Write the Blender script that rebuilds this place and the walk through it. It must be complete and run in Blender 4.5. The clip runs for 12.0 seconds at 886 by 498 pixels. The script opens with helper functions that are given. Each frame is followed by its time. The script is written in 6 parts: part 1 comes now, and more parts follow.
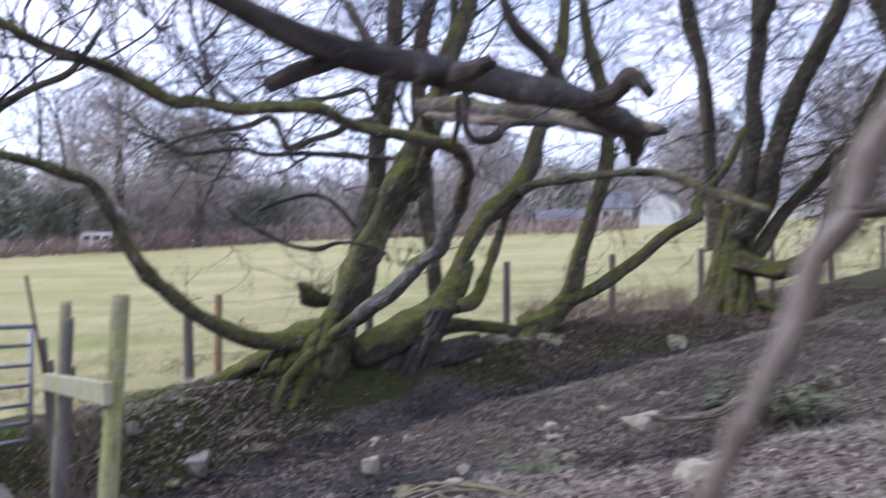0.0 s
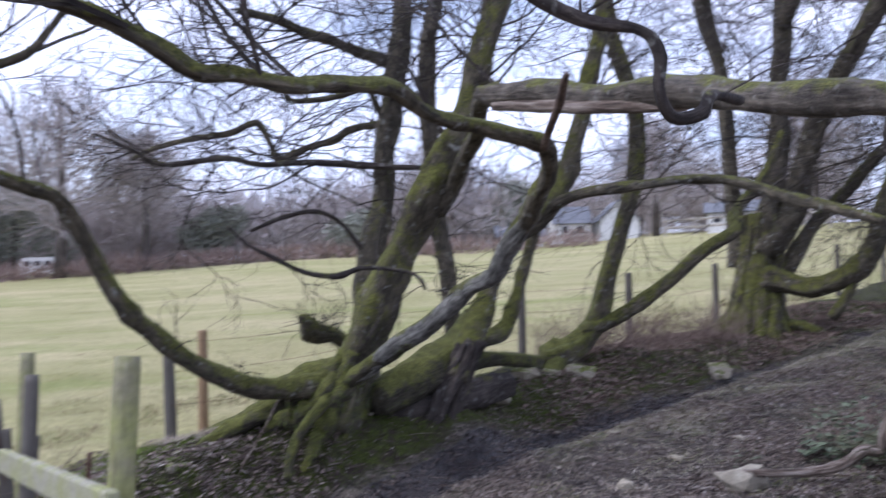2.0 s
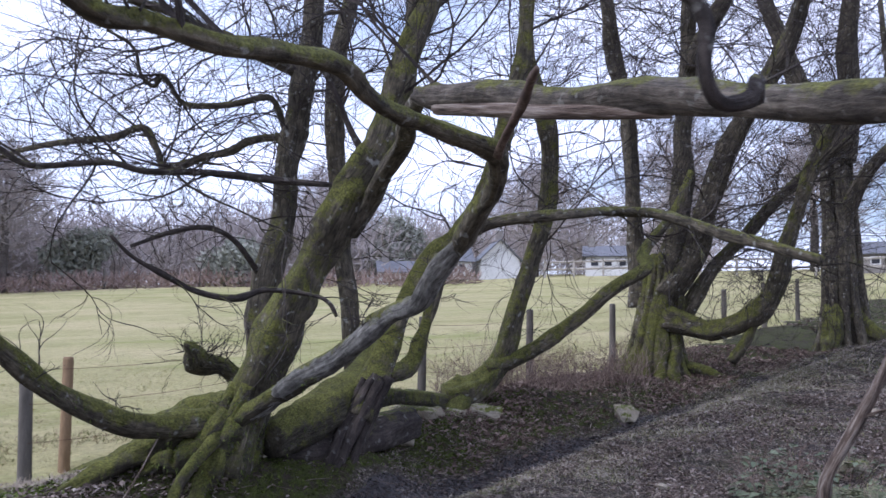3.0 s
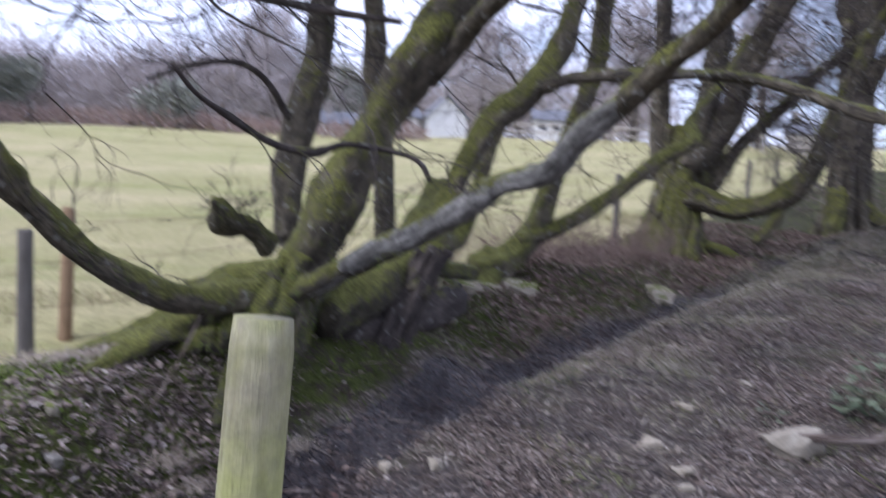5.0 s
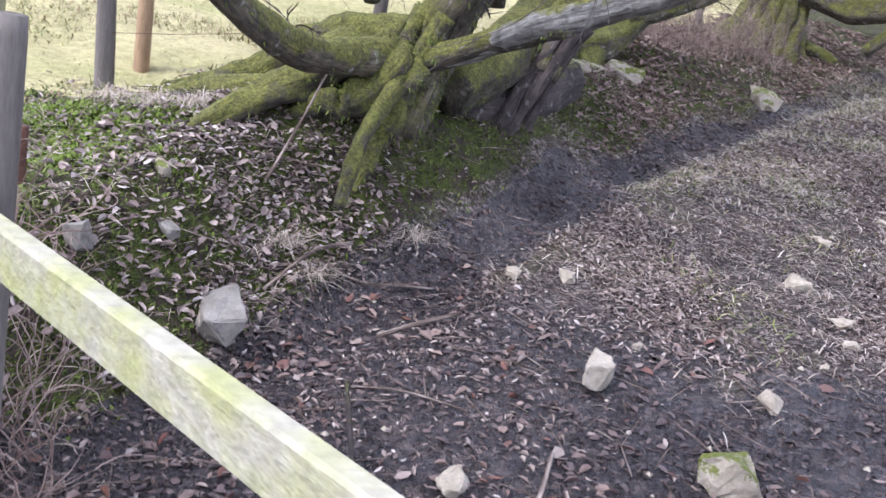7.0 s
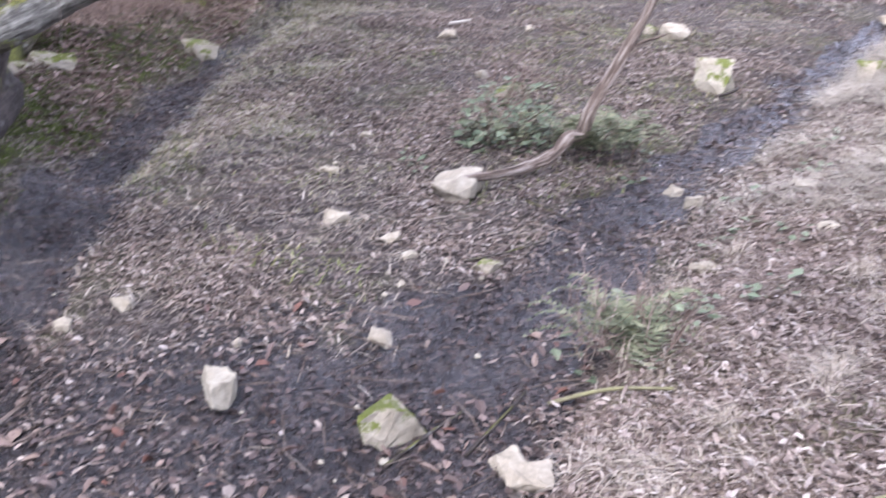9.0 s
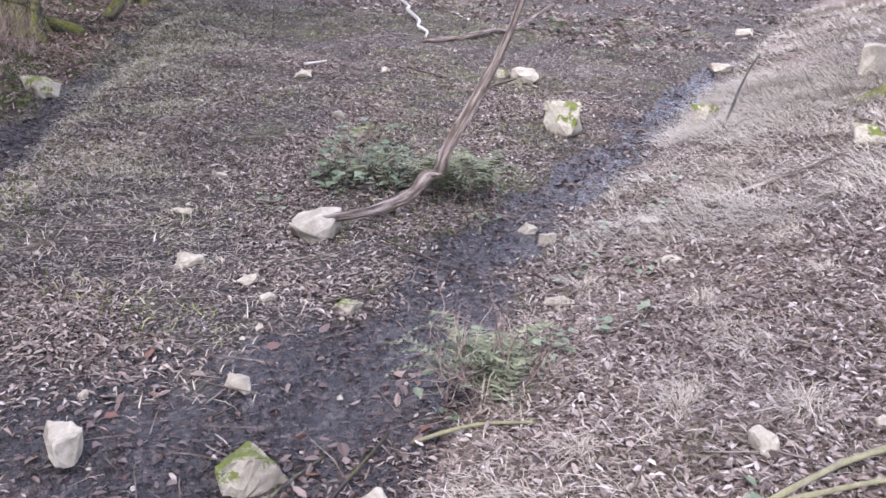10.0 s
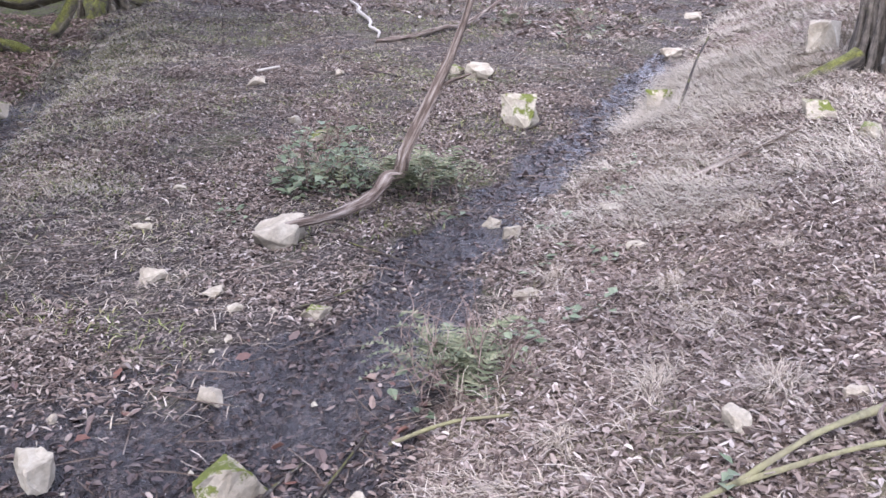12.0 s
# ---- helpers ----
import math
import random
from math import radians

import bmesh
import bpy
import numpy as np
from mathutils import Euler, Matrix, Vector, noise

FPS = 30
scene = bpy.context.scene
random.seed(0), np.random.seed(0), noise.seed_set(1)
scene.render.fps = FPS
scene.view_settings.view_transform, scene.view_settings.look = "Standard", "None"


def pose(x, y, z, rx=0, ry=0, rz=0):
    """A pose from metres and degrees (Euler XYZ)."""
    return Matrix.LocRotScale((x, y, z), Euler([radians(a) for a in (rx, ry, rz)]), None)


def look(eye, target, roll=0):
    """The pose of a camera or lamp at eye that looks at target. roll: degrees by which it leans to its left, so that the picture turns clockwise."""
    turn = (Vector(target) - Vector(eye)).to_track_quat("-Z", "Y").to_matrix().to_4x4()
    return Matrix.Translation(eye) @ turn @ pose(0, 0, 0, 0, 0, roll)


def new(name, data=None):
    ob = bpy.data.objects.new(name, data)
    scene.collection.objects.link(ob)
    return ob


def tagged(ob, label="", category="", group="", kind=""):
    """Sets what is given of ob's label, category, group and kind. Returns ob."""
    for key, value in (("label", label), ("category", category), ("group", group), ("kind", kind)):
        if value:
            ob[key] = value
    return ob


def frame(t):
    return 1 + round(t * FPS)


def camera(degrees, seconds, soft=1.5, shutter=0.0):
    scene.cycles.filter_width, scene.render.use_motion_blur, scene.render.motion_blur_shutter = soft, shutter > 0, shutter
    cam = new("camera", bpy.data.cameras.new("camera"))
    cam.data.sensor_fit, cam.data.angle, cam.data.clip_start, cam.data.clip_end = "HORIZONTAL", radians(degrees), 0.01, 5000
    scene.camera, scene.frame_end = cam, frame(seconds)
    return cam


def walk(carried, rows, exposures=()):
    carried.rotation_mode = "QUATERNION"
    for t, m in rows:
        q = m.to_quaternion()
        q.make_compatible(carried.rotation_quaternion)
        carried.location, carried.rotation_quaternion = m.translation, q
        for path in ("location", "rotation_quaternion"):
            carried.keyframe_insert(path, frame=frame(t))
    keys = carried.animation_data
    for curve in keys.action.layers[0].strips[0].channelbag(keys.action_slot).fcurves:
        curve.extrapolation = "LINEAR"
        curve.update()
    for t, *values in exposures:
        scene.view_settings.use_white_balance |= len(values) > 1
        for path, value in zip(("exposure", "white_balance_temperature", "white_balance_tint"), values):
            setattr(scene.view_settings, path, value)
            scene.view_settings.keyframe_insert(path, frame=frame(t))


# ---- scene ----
cam = camera(53.3, 12.0, 1.5, 0.5)
PATH = [
    (0, (1.15, -1.135, 1.56), (0.92, 0.85, 1.632), -0.3),
    (0.5, (0.843, -0.757, 1.593), (0.436, 1.201, 1.529), -0.4),
    (1, (0.645, -0.365, 1.587), (0.234, 1.592, 1.627), -2.2),
    (1.5, (0.461, -0.049, 1.66), (0.015, 1.901, 1.682), -2.2),
    (2, (0.234, 0.206, 1.673), (0.124, 2.2, 1.784), -1.5),
    (2.5, (0.034, 0.569, 1.66), (0.08, 2.563, 1.818), -2.1),
    (2.7, (0.012, 0.687, 1.629), (0.124, 2.676, 1.813), -1.4),
    (4.3, (-0.765, 1.697, 1.736), (-0.531, 3.674, 1.935), 2.3),
    (4.5, (-0.837, 1.785, 1.761), (-0.589, 3.762, 1.932), 2.4),
    (4.6, (-0.865, 1.85, 1.773), (-0.655, 3.835, 1.889), 2.8),
    (4.9, (-0.983, 1.973, 1.687), (-0.715, 3.954, 1.613), 3.2),
    (5, (-1.027, 2.0, 1.69), (-0.688, 3.966, 1.561), 3.4),
    (5.5, (-1.243, 2.187, 1.707), (-0.686, 4.058, 1.273), 5.9),
    (6, (-1.357, 2.334, 1.664), (-0.895, 4.155, 0.977), 9.4),
    (6.5, (-1.528, 2.605, 1.702), (-1.106, 4.445, 1.041), 12.2),
    (6.7, (-1.623, 2.703, 1.684), (-1.246, 4.55, 1.016), 12.0),
    (8.3, (-2.02, 3.3, 1.722), (-0.948, 4.801, 0.949), 5.5),
    (8.5, (-2.004, 3.309, 1.72), (-0.798, 4.711, 0.957), 3.0),
    (8.7, (-2.016, 3.294, 1.726), (-0.701, 4.603, 0.98), 2.1),
    (9, (-1.995, 3.311, 1.719), (-0.587, 4.573, 1.067), 0.8),
    (9.5, (-1.996, 3.311, 1.719), (-0.416, 4.413, 1.18), 1.8),
    (10, (-1.993, 3.312, 1.719), (-0.372, 4.342, 1.161), 2.5),
    (10.5, (-1.993, 3.312, 1.719), (-0.384, 4.346, 1.134), 1.3),
    (11, (-1.993, 3.313, 1.719), (-0.36, 4.316, 1.146), 0.9),
    (11.5, (-1.994, 3.312, 1.719), (-0.331, 4.271, 1.156), -0.7),
    (12, (-1.989, 3.315, 1.719), (-0.328, 4.278, 1.158), -0.4),
]
walk(cam, [(t, look(e, g, r)) for t, e, g, r in PATH],
     ((0.0, 0.42, 5520, 19), (2.5, 0.26, 5450, 19), (4.5, 0.2, 5480, 20), (5.0, 0.45, 5500, 20), (5.5, 0.9, 5650, 20), (6.5, 1.25, 5650, 20), (8.5, 1.6, 5700, 21), (9.5, 1.4, 5700, 21), (12.0, 1.35, 5700, 21)))


# ---- world and sun ----
world = bpy.data.worlds.new("sky")
scene.world = world
world.use_nodes = True
wt = world.node_tree
wt.nodes.clear()
sky = wt.nodes.new("ShaderNodeTexSky")
sky.sky_type, sky.sun_disc = "NISHITA", False
sky.sun_elevation, sky.sun_rotation = radians(38), radians(-60)
sky.air_density, sky.dust_density, sky.ozone_density = 1.0, 2.0, 2.0
wco = wt.nodes.new("ShaderNodeTexCoord")
wmap = wt.nodes.new("ShaderNodeMapping")
wmap.inputs["Scale"].default_value = (1.0, 1.0, 3.2)
wn = wt.nodes.new("ShaderNodeTexNoise")
wn.inputs["Scale"].default_value, wn.inputs["Detail"].default_value, wn.inputs["Roughness"].default_value = 2.6, 6, 0.55
wr = wt.nodes.new("ShaderNodeValToRGB")
wr.color_ramp.elements[0].position, wr.color_ramp.elements[1].position = 0.36, 0.6
wr.color_ramp.elements[0].color, wr.color_ramp.elements[1].color = (0.22, 0.22, 0.22, 1), (0.97, 0.97, 0.97, 1)
wm = wt.nodes.new("ShaderNodeMixRGB")
wm.inputs["Color2"].default_value = (10.6, 10.8, 12.2, 1)
wb = wt.nodes.new("ShaderNodeBackground")
wb.inputs["Strength"].default_value = 0.128
wo = wt.nodes.new("ShaderNodeOutputWorld")
wt.links.new(wco.outputs["Generated"], wmap.inputs["Vector"])
wt.links.new(wmap.outputs["Vector"], wn.inputs["Vector"])
wt.links.new(wn.outputs["Fac"], wr.inputs["Fac"])
wt.links.new(wr.outputs["Color"], wm.inputs["Fac"])
wt.links.new(sky.outputs["Color"], wm.inputs["Color1"])
wt.links.new(wm.outputs["Color"], wb.inputs["Color"])
wt.links.new(wb.outputs["Background"], wo.inputs["Surface"])

sun_data = bpy.data.lights.new("sun", "SUN")
sun_data.energy, sun_data.angle, sun_data.color = 2.0, radians(12), (1.0, 0.95, 0.88)
sun = new("sun", sun_data)
sun.matrix_world = look((-8, 3, 9), (0, 6, 0))


# ---- materials ----
def colour(c):
    return (*c, 1)


class Paint:
    """A small builder of node materials."""

    def __init__(self, name, rough=0.8, metal=0.0):
        self.m = bpy.data.materials.new(name)
        self.m.use_nodes = True
        self.t = self.m.node_tree
        self.bsdf = self.t.nodes["Principled BSDF"]
        self.bsdf.inputs["Roughness"].default_value = rough
        self.bsdf.inputs["Metallic"].default_value = metal
        self.bsdf.inputs["Specular IOR Level"].default_value = 0.3
        self.co = self.t.nodes.new("ShaderNodeTexCoord").outputs["Object"]

    def link(self, a, b):
        self.t.links.new(a, b)

    def noise(self, scale, detail=4, rough=0.6, stretch=None, warp=0.0):
        n = self.t.nodes.new("ShaderNodeTexNoise")
        n.inputs["Scale"].default_value, n.inputs["Detail"].default_value, n.inputs["Roughness"].default_value = scale, detail, rough
        n.inputs["Distortion"].default_value = warp
        v = self.co
        if stretch:
            mp = self.t.nodes.new("ShaderNodeMapping")
            mp.inputs["Scale"].default_value = stretch
            self.link(v, mp.inputs["Vector"])
            v = mp.outputs["Vector"]
        self.link(v, n.inputs["Vector"])
        return n.outputs["Fac"]

    def cells(self, scale, warp=0.03, stretch=None):
        """Shards: a random value for each and the distance from its middle."""
        n = self.t.nodes.new("ShaderNodeTexVoronoi")
        n.inputs["Scale"].default_value = scale
        w = self.t.nodes.new("ShaderNodeTexNoise")
        w.inputs["Scale"].default_value, w.inputs["Detail"].default_value = scale * 0.6, 3
        self.link(self.co, w.inputs["Vector"])
        m = self.t.nodes.new("ShaderNodeVectorMath")
        m.operation = "MULTIPLY_ADD"
        m.inputs[1].default_value = (warp * 2, warp * 2, warp * 2)
        self.link(w.outputs["Color"], m.inputs[0])
        self.link(self.co, m.inputs[2])
        v = m.outputs[0]
        if stretch:
            mp = self.t.nodes.new("ShaderNodeMapping")
            mp.inputs["Scale"].default_value = stretch
            mp.inputs["Rotation"].default_value = (0, 0, 0.6)
            self.link(v, mp.inputs["Vector"])
            v = mp.outputs["Vector"]
        self.link(v, n.inputs["Vector"])
        s = self.t.nodes.new("ShaderNodeSeparateColor")
        self.link(n.outputs["Color"], s.inputs[0])
        return s.outputs[0], n.outputs["Distance"]

    def along_grain(self):
        """Take the coordinates that run along each limb."""
        a = self.t.nodes.new("ShaderNodeAttribute")
        a.attribute_name = "grain"
        self.co = a.outputs["Vector"]

    def steps(self, fac, *stops):
        r = self.t.nodes.new("ShaderNodeValToRGB")
        e = r.color_ramp.elements
        while len(e) < len(stops):
            e.new(0.5)
        for k, (p, c) in enumerate(stops):
            e[k].position, e[k].color = p, colour(c if isinstance(c, tuple) else (c, c, c))
        self.link(fac, r.inputs["Fac"])
        return r.outputs["Color"]

    def mix(self, fac, a, b, kind="MIX"):
        n = self.t.nodes.new("ShaderNodeMixRGB")
        n.blend_type = kind
        for k, v in (("Fac", fac), ("Color1", a), ("Color2", b)):
            if isinstance(v, tuple):
                n.inputs[k].default_value = colour(v)
            elif isinstance(v, (int, float)):
                n.inputs[k].default_value = v if k == "Fac" else (v, v, v, 1)
            else:
                self.link(v, n.inputs[k])
        return n.outputs["Color"]

    def maths(self, op, a, b):
        n = self.t.nodes.new("ShaderNodeMath")
        n.operation = op
        n.use_clamp = True
        for k, v in enumerate((a, b)):
            if isinstance(v, (int, float)):
                n.inputs[k].default_value = v
            else:
                self.link(v, n.inputs[k])
        return n.outputs[0]

    def chance(self, island=True):
        if island:
            return self.t.nodes.new("ShaderNodeNewGeometry").outputs["Random Per Island"]
        return self.t.nodes.new("ShaderNodeObjectInfo").outputs["Random"]

    def bump(self, height, strength=0.4, depth=0.02):
        b = self.t.nodes.new("ShaderNodeBump")
        b.inputs["Strength"].default_value, b.inputs["Distance"].default_value = strength, depth
        self.link(height, b.inputs["Height"])
        self.link(b.outputs["Normal"], self.bsdf.inputs["Normal"])

    def out(self, col, rough=None):
        self.link(col, self.bsdf.inputs["Base Color"])
        if rough is not None:
            self.link(rough, self.bsdf.inputs["Roughness"])
        return self.m


def bark(name, dark, pale, moss, lichen=0.5, grain_way=(1, 1, 0.55)):
    """Bark with pale lichen spots and moss: moss from 0 (none) to 1 (all over)."""
    p = Paint(name, 0.9)
    big = p.noise(6, 6, 0.72)
    flat = p.co
    p.along_grain()
    fine = p.noise(48, 5, 0.6, (1, 1, 0.16), 0.4)
    p.co = flat
    col = p.mix(p.steps(fine, (0.32, 0.0), (0.72, 1.0)), dark, pale)
    col = p.mix(1.0, col, p.steps(p.noise(2.2, 4, 0.6), (0.3, 0.5), (0.7, 1.2)), "MULTIPLY")
    col = p.mix(1.0, col, p.steps(p.noise(11, 5, 0.7), (0.35, 0.5), (0.65, 1.15)), "MULTIPLY")
    col = p.mix(p.maths("MULTIPLY", p.steps(p.noise(16, 3, 0.5), (0.62, 0.0), (0.7, 1.0)), lichen), col, (0.36, 0.36, 0.32))
    up = p.t.nodes.new("ShaderNodeSeparateXYZ")
    p.link(p.t.nodes.new("ShaderNodeNewGeometry").outputs["Normal"], up.inputs[0])
    tilt = p.maths("MULTIPLY_ADD", up.outputs["Z"], 0.35)
    tilt.node.inputs[2].default_value = 0.5
    lush = p.maths("MULTIPLY", p.maths("ADD", p.maths("MULTIPLY", tilt, 0.75), p.maths("MULTIPLY", p.steps(big, (0.3, 0.1), (0.7, 0.9)), 0.55)), 1.0)
    edge = 1.02 - 0.62 * moss
    cover = p.steps(lush, (max(edge - 0.07, 0), 0.0), (min(edge + 0.07, 1), 1.0))
    green = p.mix(p.steps(p.noise(60, 4, 0.7), (0.3, 0.0), (0.7, 1.0)), (0.03, 0.034, 0.009), (0.19, 0.19, 0.042))
    green = p.mix(1.0, green, p.steps(p.noise(9, 5, 0.7), (0.3, 0.45), (0.7, 1.25)), "MULTIPLY")
    col = p.mix(cover, col, green)
    p.bump(p.mix(0.35, fine, p.noise(70, 4, 0.7)), 1.0, 0.03)
    return p.out(col)


M = {}
M["bark"] = bark("smooth grey-brown bark", (0.042, 0.035, 0.025), (0.215, 0.185, 0.13), 0.36, 0.7)
M["bark_moss"] = bark("mossy bark", (0.042, 0.036, 0.025), (0.205, 0.176, 0.118), 0.56, 0.6)
M["moss_root"] = bark("moss-covered root", (0.035, 0.03, 0.02), (0.12, 0.105, 0.07), 0.56, 0.2)
M["bark_grey"] = bark("bleached grey bark", (0.08, 0.075, 0.065), (0.34, 0.33, 0.29), 0.34, 0.25, (0.5, 0.5, 0.9))
M["old_log"] = bark("weathered broken trunk", (0.05, 0.042, 0.034), (0.22, 0.19, 0.15), 0.3, 0.3, (0.4, 0.25, 1.0))
M["bark_dark"] = bark("dark bark of twigs and shaded roots", (0.035, 0.028, 0.024), (0.11, 0.09, 0.075), 0.12, 0.3)
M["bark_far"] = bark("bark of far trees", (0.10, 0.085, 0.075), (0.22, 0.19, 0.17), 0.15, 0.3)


def simple(name, stops, scale, rough=0.85, stretch=None, bump=0.5, depth=0.01, fine=None, metal=0.0, limb=False):
    p = Paint(name, rough, metal)
    if limb:
        p.along_grain()
    a = p.noise(scale, 6, 0.65, stretch)
    col = p.steps(a, *stops)
    b = p.noise(fine or scale * 9, 5, 0.7, stretch)
    col = p.mix(1.0, col, p.steps(b, (0.25, 0.62), (0.75, 1.0)), "MULTIPLY")
    p.bump(p.mix(0.5, a, b), bump, depth)
    return p.out(col)


M["dead_wood"] = simple("barkless dead wood", ((0.34, (0.035, 0.026, 0.02)), (0.48, (0.17, 0.125, 0.095)), (0.66, (0.44, 0.38, 0.32))), 38, 0.85, (1, 1, 0.09), 1.0, 0.03, 120, 0.0, True)
M["red_wood"] = simple("broken reddish wood", ((0.3, (0.045, 0.032, 0.025)), (0.55, (0.13, 0.09, 0.066)), (0.7, (0.26, 0.2, 0.15))), 14)
M["white_wood"] = simple("bleached white wood", ((0.3, (0.28, 0.25, 0.2)), (0.55, (0.5, 0.46, 0.4)), (0.75, (0.62, 0.58, 0.52))), 20, 0.85, (1, 1, 0.12), 0.8, 0.01, 90, 0.0, True)
M["old_post"] = simple("weathered grey post wood", ((0.3, (0.08, 0.07, 0.06)), (0.7, (0.2, 0.18, 0.15))), 12, 0.9, (1, 1, 0.15))
M["new_post"] = simple("fresh brown post wood", ((0.3, (0.22, 0.14, 0.075)), (0.7, (0.38, 0.26, 0.15))), 10, 0.85, (1, 1, 0.15))


def algae_wood(name, warm, algae=0.8, grain_way=(1, 1, 0.12), limb=False, base=(0.19, 0.17, 0.10), knots=0.7):
    p = Paint(name, 0.85)
    if limb:
        p.along_grain()
    a, b = p.noise(7, 5, 0.6), p.noise(45, 4, 0.6, grain_way)
    col = p.mix(p.steps(b, (0.3, 0.0), (0.7, 1.0)), base, warm)
    col = p.mix(p.steps(a, (0.38, 0.0), (0.66, algae)), col, (0.27, 0.285, 0.085))
    col = p.mix(p.steps(p.noise(60, 4, 0.6, tuple(0.5 * v for v in grain_way)), (0.58, 0.0), (0.68, knots)), col, (0.085, 0.08, 0.045))
    col = p.mix(1.0, col, p.steps(p.noise(26, 5, 0.7), (0.3, 0.7), (0.7, 1.1)), "MULTIPLY")
    p.bump(b, 0.9, 0.01)
    return p.out(col)


M["rail_post"] = algae_wood("round post green with algae", (0.30, 0.28, 0.18), 0.75)
M["rail_board"] = algae_wood("sawn board green with algae", (0.34, 0.325, 0.245), 0.7, (0.1, 1.0, 1.0), False, (0.29, 0.275, 0.20), 0.12)
M["green_stick"] = algae_wood("stick filmed with algae", (0.17, 0.15, 0.10), 0.25)
M["deck"] = simple("slimy deck plank", ((0.3, (0.045, 0.04, 0.032)), (0.55, (0.12, 0.11, 0.085)), (0.75, (0.15, 0.16, 0.07))), 6)
M["steel"] = simple("galvanised steel tube", ((0.3, (0.3, 0.31, 0.33)), (0.7, (0.46, 0.47, 0.5))), 18, 0.5, None, 0.15, 0.002, 90, 0.55)
M["rust"] = simple("rusty iron", ((0.3, (0.06, 0.03, 0.02)), (0.7, (0.16, 0.08, 0.05))), 30)


def stone(name, moss):
    p = Paint(name, 0.9)
    a, b = p.noise(6, 5, 0.6), p.noise(45, 5, 0.7)
    col = p.mix(p.steps(a, (0.3, 0.0), (0.7, 1.0)), (0.25, 0.215, 0.15), (0.48, 0.44, 0.35))
    col = p.mix(p.chance(False), col, p.mix(0.35, col, (0.32, 0.26, 0.19)))
    col = p.mix(1.0, col, p.steps(b, (0.25, 0.65), (0.7, 1.0)), "MULTIPLY")
    s = p.t.nodes.new("ShaderNodeSeparateXYZ")
    p.link(p.t.nodes.new("ShaderNodeNewGeometry").outputs["Normal"], s.inputs[0])
    if moss:
        f = p.maths("ADD", p.maths("MULTIPLY", s.outputs["Z"], 0.16), p.maths("MULTIPLY", p.noise(8, 6, 0.75), 1.0))
        col = p.mix(p.steps(f, (0.57, 0.0), (0.63, 1.0)), col, p.mix(p.noise(90, 3), (0.035, 0.045, 0.010), (0.15, 0.165, 0.03)))
    p.bump(p.mix(0.5, a, b), 0.6, 0.015)
    return p.out(col)


M["stone"] = stone("pale limestone", False)
M["stone_grey"] = simple("weathered grey stone", ((0.3, (0.14, 0.13, 0.105)), (0.7, (0.30, 0.28, 0.24))), 9)
M["stone_moss"] = stone("pale limestone with moss cap", True)


